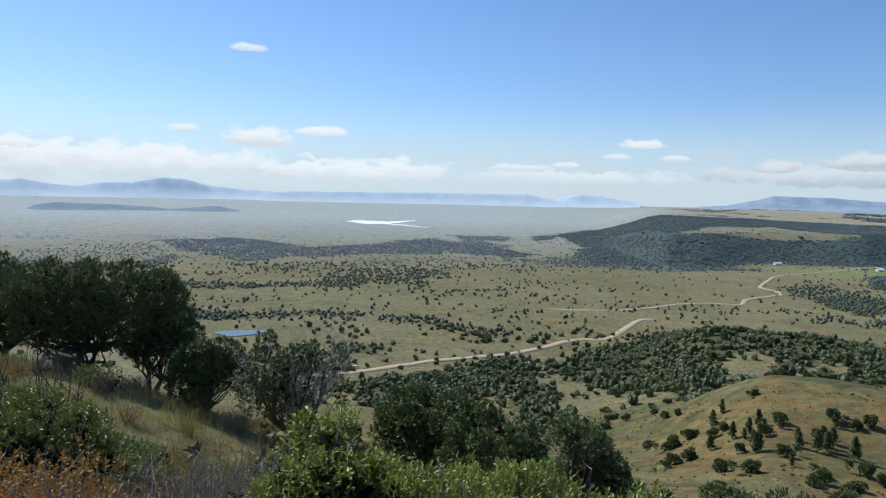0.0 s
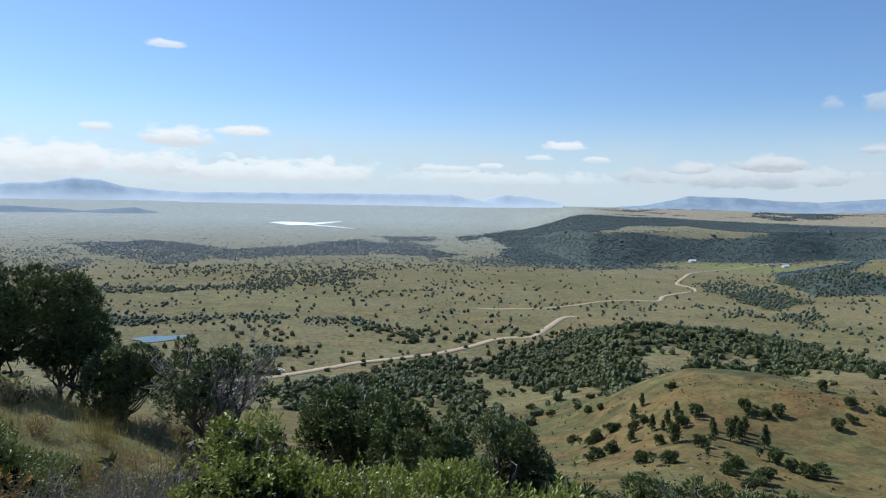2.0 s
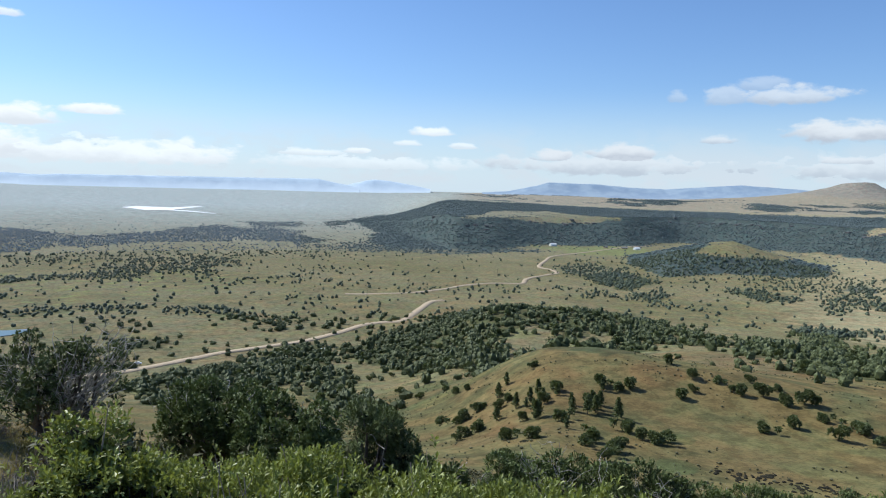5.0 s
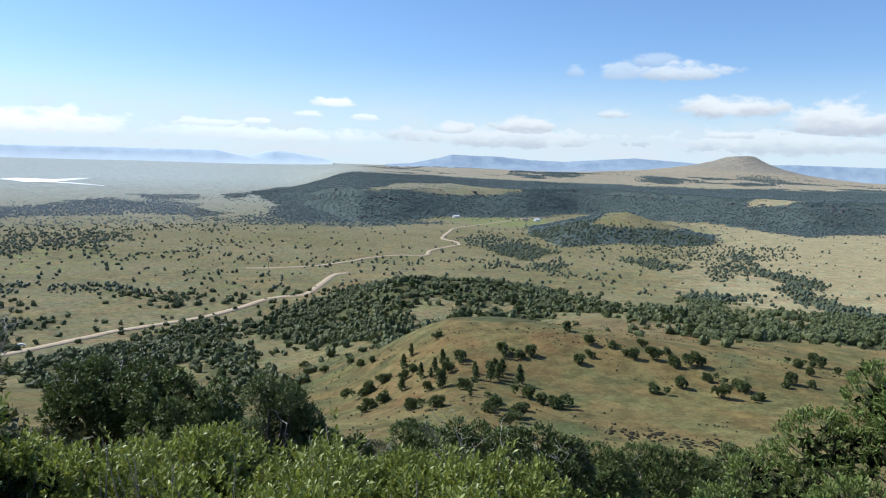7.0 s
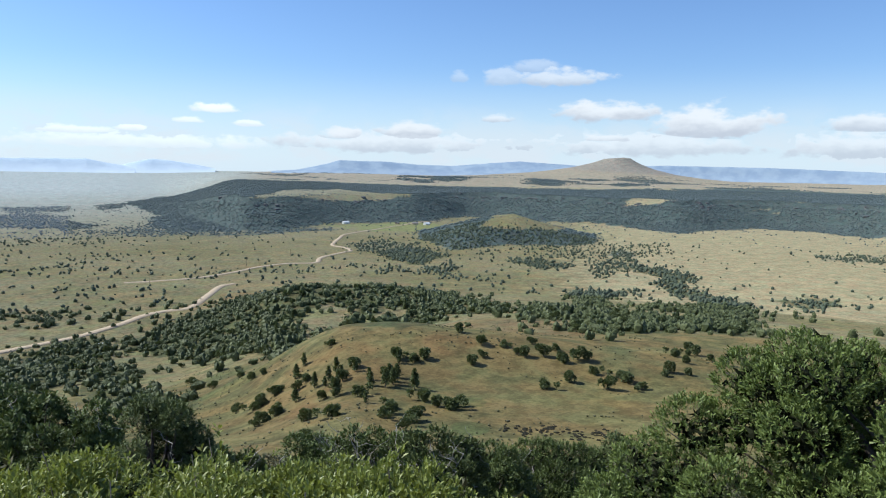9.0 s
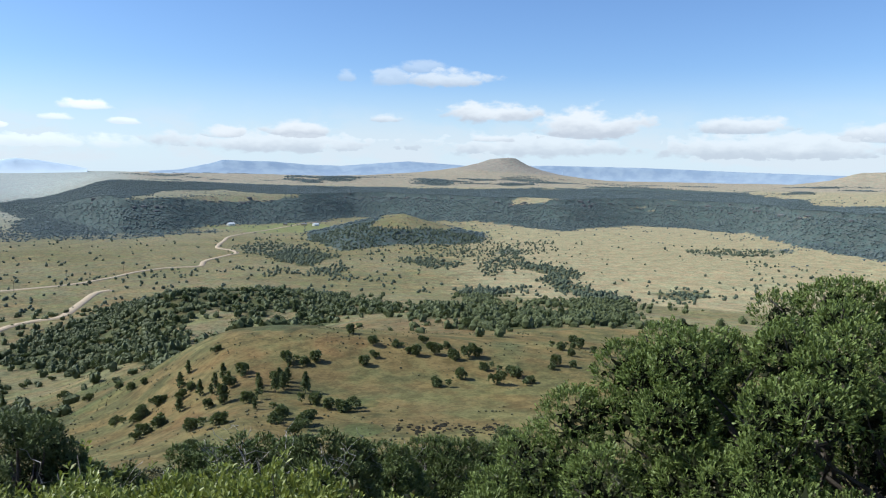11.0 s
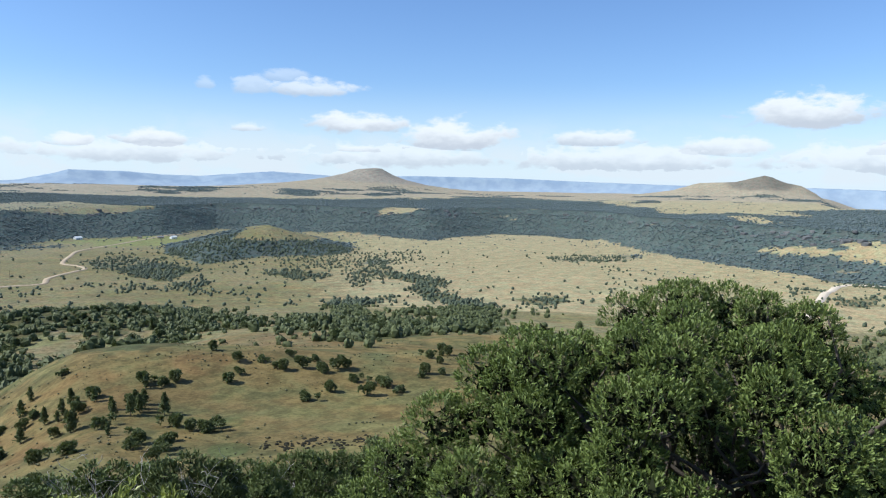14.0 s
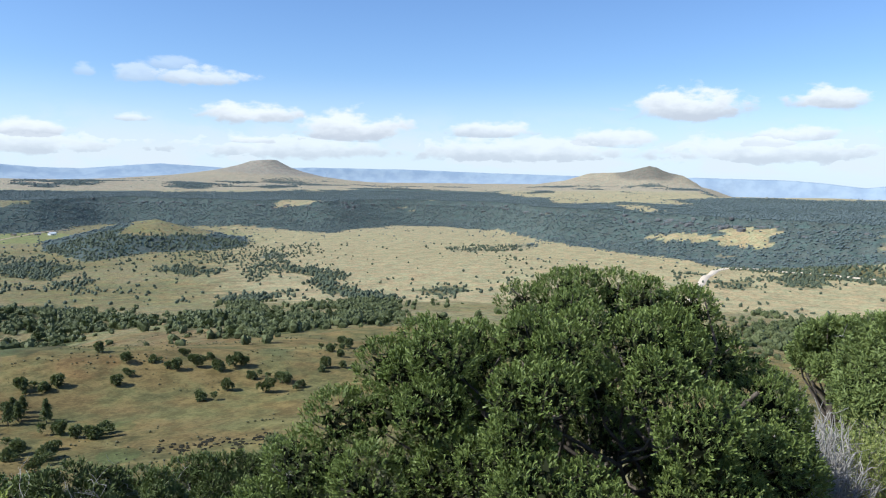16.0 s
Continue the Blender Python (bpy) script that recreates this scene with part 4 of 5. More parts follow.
def leaf_spray(leaves, long, wide, seed):
    """A rosette of oval folded leaves that point up and out."""
    g = np.random.default_rng(seed)
    v, f = [], []
    for k in range(leaves):
        a, t = k * 2.4 + g.uniform(-0.4, 0.4), radians(g.uniform(12, 70))
        d = np.array([math.cos(a) * math.sin(t), math.sin(a) * math.sin(t), math.cos(t)])
        s = np.array([-math.sin(a), math.cos(a), 0])
        up = np.cross(s, d)
        o = np.array([0, 0, 0.012 * k])
        l, w = long * g.uniform(0.75, 1.2), wide * g.uniform(0.8, 1.15)
        n = len(v)
        v += [o, o + d * l * 0.6 + s * w / 2 - up * w * 0.2, o + d * l, o + d * l * 0.6 - s * w / 2 - up * w * 0.2]
        f += [[n, n + 1, n + 2], [n + 2, n + 3, n]]
    return np.array(v), np.array(f)


def shrub(name, label, bearing, reach, tall, wide, sprays, leaf, foliage, stems=26, seed=1, wood=None, shell=0.6, twigs=3, group="", thick=0.006, heaps=0):
    """A bush: many thin forking stems from one foot, with leaf sprays on their outer parts."""
    g = np.random.default_rng(seed)
    x, y = at(bearing, reach)
    root = new(name)
    root.location = (x, y, float(land(x, y)) - 0.05)
    tagged(root, label, "shrub", group)
    bits, ends, ways = [], [], []
    for _ in range(stems):
        a, q = g.uniform(0, 6.28), math.sqrt(g.random())
        e = np.array([math.cos(a) * q * wide / 2, math.sin(a) * q * wide / 2, tall * (1 - 0.45 * q * q) * g.uniform(0.72, 1.04)])
        line = bent([e[0] * 0.15, e[1] * 0.15, 0], e, 6, 0.03 * tall, g)
        bits.append(tube(line, np.linspace(thick * 1.6, thick * 0.5, 6), 4))
        ends.append(e), ways.append(line[5] - line[4])
        for _ in range(twigs):
            i = g.integers(2, 5)
            tip = line[i] + np.array([g.normal(0, 0.16) * wide, g.normal(0, 0.16) * wide, g.uniform(0.05, 0.17) * tall])
            bits.append(tube(bent(line[i], tip, 4, 0.015 * tall, g), np.linspace(thick * 0.8, thick * 0.3, 4), 3))
            ends.append(tip), ways.append(tip - line[i])
    v, f = joined(bits)
    tagged(sheet("stem", v, f, wood, True, root), kind="stuff")
    if sprays:
        ends, ways = np.array(ends), np.array(ways)
        pick = g.integers(0, len(ends), sprays)
        ways = ways / np.linalg.norm(ways, axis=1, keepdims=True)
        back = g.random((sprays, 1)) ** 1.6 * shell * tall
        p = ends[pick] - ways[pick] * back + g.normal(0, 0.045 + 0.03 * wide, (sprays, 3))
        lean = ways[pick] + 0.0
        if heaps:
            # most leaves lie on the open tops of a few rounded heaps
            a, q = g.uniform(0, 6.28, heaps), np.sqrt(g.random(heaps))
            size = g.uniform(0.09, 0.2, heaps) * wide
            heart = np.stack([np.cos(a) * q * wide * 0.42, np.sin(a) * q * wide * 0.42, tall * g.uniform(0.66, 1.0, heaps) * (1 - 0.12 * q * q) - size], -1)
            on = g.choice(heaps, sprays)
            d = g.normal(size=(sprays, 3))
            d[:, 2] = np.abs(d[:, 2]) * 1.2 - 0.25
            d = d / np.linalg.norm(d, axis=1, keepdims=True)
            most = g.random((sprays, 1)) < 0.7
            p = np.where(most, heart[on] + d * (size[on] * (1.03 - 0.55 * g.random(sprays) ** 2.2))[:, None], p)
            lean = np.where(most, d * 0.7 + np.array([0, 0, 0.5]), lean)
            # near-black filler under the heaps: painted shade between the leaves
            tv, tf = fan(9, 0.085, seed + 3)
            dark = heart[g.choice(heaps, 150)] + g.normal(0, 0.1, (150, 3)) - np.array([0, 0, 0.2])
            tagged(sheet("inner_foliage", *strew(tv, tf, dark, bases(g.normal(size=(150, 3)), g), g.uniform(0.6, 1.1, (150, 1)) * np.ones((1, 3))), SHADE_FILLER, False, root), "near-black filler sprays standing in for inner shade", kind="stuff")
        p[:, 2] = np.maximum(p[:, 2], 0.05)
        sets = []
        for k in range(3):
            tv, tf = leaf_spray(*leaf, seed * 5 + k)
            q = p[k::3]
            n = lean[k::3] + g.normal(0, 0.35, q.shape) + np.array([0, 0, 0.4])
            sets.append(strew(tv, tf, q, bases(n, g), g.uniform(0.7, 1.25, (len(q), 1)) * np.ones((1, 3))))
        v, f = joined(sets)
        tagged(sheet("foliage", v, f, foliage, False, root), kind="stuff")
    return root


woodland("bench_woods", "dense dark green juniper and pine woods on the lava bench", 235, 620, 4.0, 0, 0, 4.6, 3.9, WOODS)
woodland("valley_trees", "scattered round dark junipers and groves on the grassy valley", 620, 1300, 4.4, 2, 0, 4.6, 3.5, VALLEY_WOODS, -40.0, 66.0)
woodland("plain_trees", "dark junipers on the pale eastern plain", 620, 1060, 4.4, 2, 0, 4.6, 3.5, VALLEY_WOODS, 66.0)
woodland("foothill_woods", "dense juniper woods at the foot of the mesa, hazed blue-green", 1060, 1300, 5.4, 1, -1, 6.0, 3.4, FAR_WOODS, 66.0)
woodland("escarpment_woods", "dense juniper woods on the mesa slopes, hazed blue-green", 1300, 2500, 5.4, 1, -1, 6.0, 3.4, FAR_WOODS, 5.0)
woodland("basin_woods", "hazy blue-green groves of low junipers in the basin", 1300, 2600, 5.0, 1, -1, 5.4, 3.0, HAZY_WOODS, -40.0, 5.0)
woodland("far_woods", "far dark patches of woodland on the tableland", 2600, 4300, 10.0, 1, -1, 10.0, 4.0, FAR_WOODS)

# ---- trees on the near slope ----
PINE_FAR = (8, 0.118, 0.0175, 0.11, True, (5, 80))
conifer("pinyon_pine", "big round bushy green pinyon pine beside the path", 70.6, 8.9, 4.02, 4.9, 4.8, 130, 44000, (9, 0.052, 0.0068, 0.065, True, (6, 62)), 0.02, (0.075, 0.12), 4, 3, PINE, dome=0.965, lean=0.0, above=-0.5, inside=24,
        extra=[(-2.03, -0.5, 2.6, 0.4), (-1.63, -0.8, 3.0, 0.38), (-2.53, -0.3, 2.1, 0.4), (-2.88, -0.6, 1.6, 0.4), (-3.23, -0.8, 1.0, 0.42), (-2.33, -1.3, 1.7, 0.4), (-3.63, -1.1, 0.5, 0.42), (-3.03, -1.4, 0.9, 0.4), (-2.03, -1.9, 0.9, 0.4), (-3.93, -1.3, 0.1, 0.4),
               (-1.33, -2.2, 0.7, 0.42), (-2.63, -1.7, 0.4, 0.4), (-0.73, -2.2, 1.3, 0.4), (-1.43, -1.9, 1.5, 0.38), (0.97, -1.9, 1.3, 0.4), (1.27, -1.5, 1.9, 0.38), (1.57, -1.4, 1.1, 0.4), (0.77, -2.1, 0.6, 0.4), (-3.33, -1.6, 0.3, 0.4), (-2.23, -0.2, 2.6, 0.35),
               (-2.98, -0.5, 2.05, 0.4), (-3.38, -0.7, 1.55, 0.4), (-3.68, -1.0, 1.05, 0.42), (-4.03, -1.1, 0.6, 0.42), (-3.53, -1.5, 1.0, 0.4), (-4.33, -1.3, 0.2, 0.42), (-2.43, -0.3, 2.7, 0.36)],
        hollows=[(0.25, 2.6, 0.34), (0.45, 2.05, 0.36), (0.3, 1.4, 0.36), (0.1, 0.8, 0.4), (-1.75, 2.0, 0.3), (-1.6, 1.5, 0.28)])
conifer("juniper_tree", "tall dark juniper with a thick forked trunk on the grassy slope", -25.6, 26, 4.05, 6.2, 5.0, 56, 9600, PINE_FAR, 0.26, (0.08, 0.15), 2, 5, DARK_PINE, 12, dome=0.92)
conifer("juniper_tree", "dark many-stemmed juniper beside a larger one", -20.9, 27, 3.5, 2.8, 2.6, 28, 3400, PINE_FAR, 0.36, (0.10, 0.17), 3, 6, DARK_PINE, 6, dome=0.9)
conifer("juniper_tree", "broad dark juniper half out of view on the slope", -31.0, 28, 4.0, 4.4, 4.0, 36, 4600, PINE_FAR, 0.35, (0.09, 0.16), 2, 7, DARK_PINE, 6, dome=0.9)
conifer("juniper_tree", "small dense dark juniper among grey brush", -17.6, 23.5, 2.65, 2.5, 2.4, 30, 2900, PINE_FAR, 0.1, (0.11, 0.19), 2, 8, DARK_PINE, 3, dome=0.92)
conifer("half_dead_juniper", "half-dead juniper with bare silver branches", -11.2, 20, 3.85, 3.5, 2.8, 20, 1500, PINE_FAR, 0.28, (0.06, 0.11), 3, 9, DARK_PINE, 80, dome=0.88)
conifer("juniper_tree", "spreading dark green juniper on the steep slope", -0.9, 22, 3.95, 3.6, 3.4, 46, 4600, PINE_FAR, 0.40, (0.075, 0.12), 3, 10, GREEN_JUNIPER, 14, dome=0.9)
conifer("juniper_tree", "open-branched green juniper with visible limbs", 4.3, 20, 3.85, 3.2, 3.2, 40, 3300, PINE_FAR, 0.40, (0.07, 0.115), 3, 11, GREEN_JUNIPER, 16, dome=0.9)
conifer("juniper_tree", "dense dark juniper at the edge of the steep slope", 10.9, 16.5, 3.7, 2.3, 2.3, 36, 5200, (11, 0.10, 0.011, 0.09, True, (5, 80)), 0.08, (0.12, 0.2), 2, 12, DARK_PINE, 3)
conifer("half_dead_juniper", "juniper with a bare weathered crown of grey limbs", 26.4, 20, 3.75, 2.9, 2.6, 18, 1500, PINE_FAR, 0.35, (0.09, 0.14), 2, 13, GREEN_JUNIPER, 46, dome=0.9)
conifer("juniper_tree", "low bushy juniper below the path", 22.4, 22, 3.5, 3.0, 2.4, 34, 4200, PINE_FAR, 0.12, (0.10, 0.16), 2, 14, GREEN_JUNIPER, 6, dome=0.9)
conifer("half_dead_juniper", "low juniper with dead grey limbs on one side", 31.8, 19, 3.5, 2.8, 2.4, 28, 3000, PINE_FAR, 0.3, (0.09, 0.15), 3, 15, DARK_PINE, 40, dome=0.9)
conifer("juniper_tree", "small rounded dark juniper below the leafy shrubs", 15.7, 16, 2.8, 1.7, 1.7, 26, 2600, PINE_FAR, 0.1, (0.13, 0.2), 2, 22, DARK_PINE, 4, dome=0.9)
conifer("juniper_tree", "bushy green juniper on the steep slope", 36.0, 22, 3.2, 3.2, 2.8, 40, 3600, PINE_FAR, 0.15, (0.09, 0.15), 2, 16, GREEN_JUNIPER, 12, dome=0.9)
conifer("juniper_tree", "broad low green juniper on the steep slope", 41.5, 25, 3.7, 4.0, 3.4, 44, 4400, PINE_FAR, 0.1, (0.09, 0.15), 3, 17, GREEN_JUNIPER, 6, dome=0.9)
conifer("juniper_tree", "dark juniper behind a large pinyon", 47.0, 26, 4.0, 4.0, 3.4, 44, 4200, PINE_FAR, 0.1, (0.09, 0.15), 3, 18, DARK_PINE, 6, dome=0.9)
conifer("pinyon_pine", "open-crowned pine with two dark trunks", 87.6, 23, 4.7, 2.5, 2.4, 36, 4600, PINE_FAR, 0.5, (0.08, 0.125), 2, 19, LIGHT_PINE, 4, dome=0.9)
conifer("pinyon_pine", "broad green pine on the brushy slope", 91.3, 21, 4.2, 3.4, 3.2, 60, 8200, PINE_FAR, 0.12, (0.08, 0.125), 2, 20, LIGHT_PINE, dome=0.9)
conifer("pinyon_pine", "young bushy green pine among brush", 88.0, 16.5, 1.3, 2.0, 2.0, 26, 1500, (13, 0.10, 0.012, 0.09, True, (5, 80)), 0.02, (0.12, 0.2), 2, 21, LIGHT_PINE)

# ---- shrubs by the path ----
MAHOGANY = (6, 0.043, 0.019)
hedge = [(-10.4, 5.2, 1.86), (-8.4, 5.0, 2.02), (-5.6, 5.4, 1.86), (-3.2, 4.9, 1.76), (-0.6, 5.4, 1.82), (1.6, 4.9, 1.9), (4.4, 5.3, 1.94), (7.2, 4.8, 1.88), (10.2, 5.2, 1.86), (13.2, 4.7, 1.93), (16.4, 5.0, 1.94), (19.6, 4.6, 1.91), (22.8, 4.9, 1.97), (26.0, 4.5, 1.97), (29.2, 4.5, 1.93), (32.2, 4.3, 1.86), (35.2, 4.2, 1.79), (2.6, 4.1, 1.66), (9.0, 4.0, 1.66), (15.5, 3.9, 1.72), (22.0, 3.8, 1.74), (28.2, 3.7, 1.72)]
for k, (bearing, reach, tall) in enumerate(hedge):
    shrub("mountain_mahogany", "leafy bright green mountain mahogany shrub beside the path", bearing, reach, tall, 0.8 if bearing < -3 else 1.2, 1200 if bearing < -3 else 1800, MAHOGANY, MAHOGANY_LEAF, 24, 30 + k, TWIG, 0.5, 3, "shrubs along the path", heaps=18)
for k, (bearing, reach, tall) in enumerate([(-14.8, 4.0, 1.3), (-11.6, 3.9, 1.36), (-8.0, 3.8, 1.4), (-4.4, 3.8, 1.45), (-0.8, 3.7, 1.42), (5.6, 3.6, 1.4)]):
    shrub("low_shrub", "low olive shrub with reddish twigs beside the path", bearing, reach, tall, 1.0, 900, (5, 0.026, 0.012), OLIVE_LEAF, 40, 50 + k, TWIG, 0.7, 4, "low shrubs by the path", 0.004)
for k, (bearing, reach, tall, wide) in enumerate([(-15.0, 5.2, 1.62, 1.2), (-17.4, 5.6, 1.52, 1.2), (-19.6, 5.0, 1.42, 1.1), (-21.6, 5.6, 1.3, 1.2), (-13.2, 6.0, 1.66, 1.2), (-16.4, 7.2, 1.55, 1.5), (-20.4, 7.4, 1.3, 1.4), (-18.4, 4.2, 1.3, 0.9), (-15.8, 4.3, 1.4, 0.9), (-12.6, 7.8, 1.6, 1.6), (-14.4, 10.0, 1.5, 1.6), (-9.0, 8.2, 1.5, 1.5), (-3.0, 7.4, 1.6, 1.4), (2.0, 7.6, 1.7, 1.5), (9.0, 7.2, 1.6, 1.5), (-23.4, 7.0, 1.0, 1.2), (1.0, 4.4, 1.8, 0.8), (11.6, 4.4, 1.78, 0.8)]):
    shrub("grey_brush", "thicket of thin grey twigs with few leaves", bearing, reach, tall, wide, 420, (4, 0.026, 0.010), OLIVE_LEAF, 46, 60 + k, TWIG, 0.6, 5, "grey brush on the slope", 0.0045)
for k, (bearing, reach, tall, wide) in enumerate([(-31.5, 4.6, 1.22, 1.1), (-29.0, 4.3, 1.26, 1.1), (-26.6, 4.7, 1.26, 1.0), (-24.6, 4.3, 1.2, 0.9), (-30.4, 5.8, 1.12, 1.2), (-27.6, 6.0, 1.12, 1.2), (-22.6, 4.4, 1.1, 0.9), (-20.4, 4.2, 1.05, 0.8), (-33.4, 5.0, 1.2, 1.1), (-25.4, 6.4, 1.0, 1.1)]):
    shrub("rusty_shrub", "low shrub turning rust and orange with bare twigs", bearing, reach, tall, wide, 1100, (5, 0.033, 0.015), RUST_LEAF, 44, 70 + k, TWIG, 0.6, 4, "rusty shrubs on the slope", 0.004)
for k, (bearing, reach, tall, wide) in enumerate([(-31.2, 8.0, 1.42, 1.3), (-29.0, 8.6, 1.36, 1.3), (-26.9, 8.2, 1.36, 1.2), (-25.2, 9.2, 1.1, 1.2), (-32.5, 10.5, 1.3, 1.6), (-28.0, 11.5, 1.15, 1.5), (-24.2, 8.0, 0.95, 1.0), (-22.6, 10.5, 0.9, 1.2)]):
    shrub("green_shrub", "dark green leafy shrub on the grassy slope", bearing, reach, tall, wide, 1000, (5, 0.046, 0.020), DARK_LEAF, 24, 80 + k, TWIG, 0.5, 3, "green shrubs on the slope", heaps=8)
for k, (bearing, reach, tall, wide) in enumerate([(-27.6, 10.5, 2.1, 0.9), (-31.0, 9.0, 1.95, 0.6)]):
    shrub("bare_shrub", "tall bare dark shrub without leaves", bearing, reach, tall, wide, 0, MAHOGANY, None, 16, 90 + k, BARK, 0.5, 6, "bare shrubs on the slope", 0.012)
for k, (bearing, reach, tall, wide) in enumerate([(83.6, 12.5, 2.67, 1.2), (84.3, 12, 2.47, 1.2), (85.0, 13, 2.36, 1.2), (85.8, 12.5, 2.21, 1.2), (86.5, 13, 2.02, 1.2), (87.0, 12, 1.80, 1.2), (84.8, 11, 1.87, 1.2), (86.1, 11, 1.67, 1.2), (87.4, 11.5, 1.46, 1.2)]):
    shrub("dead_brush", "dead silver-grey brush with upright bare twigs", bearing, reach, tall, wide, 0, MAHOGANY, None, 32, 95 + k, DEADWOOD, 0.5, 5, "dead brush by the pine", 0.010)
for k, (bearing, reach, tall, wide) in enumerate([(86.6, 15.0, 1.3, 1.8), (89.4, 13.5, 1.4, 1.8), (84.0, 18.0, 1.2, 1.8), (88.6, 15.5, 1.2, 1.6), (85.6, 17.0, 1.5, 2.2), (88.2, 15.0, 1.3, 2.2), (90.6, 14.5, 1.2, 1.8), (87.4, 16.2, 1.4, 1.8), (89.6, 17.5, 1.7, 2.4)]):
    shrub("green_shrub", "yellow-green leafy shrub on the brushy slope", bearing, reach, tall, wide, 900, (5, 0.068, 0.030), LIGHT_LEAF, 30, 100 + k, TWIG, 0.75, 3, "green shrubs on the slope")


WEED_LEAF = leafy("yellowing_weeds", (0.130, 0.115, 0.034), (0.330, 0.250, 0.078), 0.65, 0.2, through_light=0.25, size=2.0)
g_weed = np.random.default_rng(61)
for k in range(84):
    bearing, reach = (g_weed.uniform(-33, -12), 8 + 17 * g_weed.random() ** 0.8) if k < 50 else (g_weed.uniform(-28, -14), g_weed.uniform(8, 15))
    tall, wide = g_weed.uniform(0.45, 0.95), g_weed.uniform(0.7, 1.7)
    look_of = g_weed.random()
    if look_of < 0.36:
        shrub("weed_clump", "clump of yellowing weeds and thin dry stems", bearing, reach, tall, wide, 420, (4, 0.05, 0.014), WEED_LEAF, 22, 120 + k, STRAW, 0.8, 2, "weeds on the slope", 0.004)
    elif look_of < 0.62:
        shrub("green_shrub", "dark green leafy shrub on the grassy slope", bearing, reach, tall, wide, 600, (5, 0.044, 0.019), DARK_LEAF, 16, 120 + k, TWIG, 0.5, 2, "green shrubs on the slope", heaps=7)
    elif look_of < 0.85:
        shrub("grey_brush", "thicket of thin grey twigs with few leaves", bearing, reach, tall, wide, 240, (4, 0.035, 0.012), OLIVE_LEAF, 34, 120 + k, TWIG, 0.6, 3, "grey brush on the slope", 0.005)
    else:
        shrub("weed_clump", "clump of reddish-brown weeds gone to seed", bearing, reach, tall * 0.8, wide, 420, (4, 0.035, 0.012), RUST_LEAF, 22, 120 + k, TWIG, 0.8, 2, "weeds on the slope", 0.004)


# ---- grass on the near slope ----
def grass():
    g = np.random.default_rng(5)
    n = 95000
    b = np.radians(np.where(g.random(n) < 0.72, g.uniform(-38, 0, n), np.where(g.random(n) < 0.5, g.uniform(74, 96, n), g.uniform(0, 60, n))))
    r = 4 + 34 * g.random(n) ** 1.4
    x, y = r * np.sin(b), r * np.cos(b)
    keep = ripple(x, y, 1.6, 77) + 0.5 * ripple(x, y, 6, 78) > -0.25
    x, y = x[keep], y[keep]
    tv = np.array([[-0.006, 0, 0], [0.006, 0, 0], [0.05, 0.02, 0.22], [0.10, 0.05, 0.40]])
    tf = np.array([[0, 1, 2], [0, 2, 3]])
    s = g.uniform(0.5, 1.15, (len(x), 1)) * np.ones((1, 3))
    s[:, 2] *= g.uniform(0.7, 1.2, len(x)) * (0.55 + 1.1 * smooth(-0.2, 0.7, ripple(x, y, 1.1, 79) + 0.5 * ripple(x, y, 5, 78)))
    v, f = strew(tv, tf, np.stack([x, y, land(x, y) - 0.02], -1), turn_z(g.uniform(0, 6.28, len(x))), s)
    tagged(sheet("grass", v, f, STRAW), "tall dry yellow grass on the slope", "grass", kind="stuff")


grass()


# ---- trees on the bench ----
def field_tree(name, label, tall, wide, clumps, size, seed, foliage, clear=0.08, layers=False):
    """A tree seen from afar, at the origin: trunk and a crown of many sprays."""
    g = np.random.default_rng(seed)
    root = new(name)
    tagged(root, label, "tree", "trees on the bench")
    if layers:
        k = g.random(clumps) ** 0.8
        h = tall * (clear + (1 - clear) * k)
        rr = wide / 2 * (1.02 - k) ** 0.7 * np.sqrt(g.random(clumps)) * (0.75 + 0.35 * np.sin(h * 5))
        a = g.uniform(0, 6.28, clumps)
        p = np.stack([np.cos(a) * rr, np.sin(a) * rr, h], -1)
    else:
        spots = np.stack([g.normal(0, 0.2, 9) * wide, g.normal(0, 0.2, 9) * wide, tall * g.uniform(0.3, 0.75, 9)], -1)
        rad = g.uniform(0.2, 0.32, 9) * min(wide, tall)
        p, _ = crown_places(g, clumps, spots, rad, np.array([0, 0, tall * 0.35]), 0.5, 0.2)
        p[:, 2] = np.clip(p[:, 2], tall * clear, None)
    tv, tf = fan(7, size, seed)
    v, f = strew(tv, tf, p, bases(p - np.array([0, 0, tall * 0.3]) + g.normal(0, 0.3, p.shape), g), g.uniform(0.7, 1.3, (clumps, 1)) * np.ones((1, 3)))
    sheet("crown", v, f, foliage, False, root)
    v, f = tube(bent([0, 0, -0.3], [0, 0, tall * 0.8], 5, 0.03 * tall, g), np.linspace(0.03, 0.008, 5) * tall, 5)
    sheet("trunk", v, f, BARK, True, root)
    return root


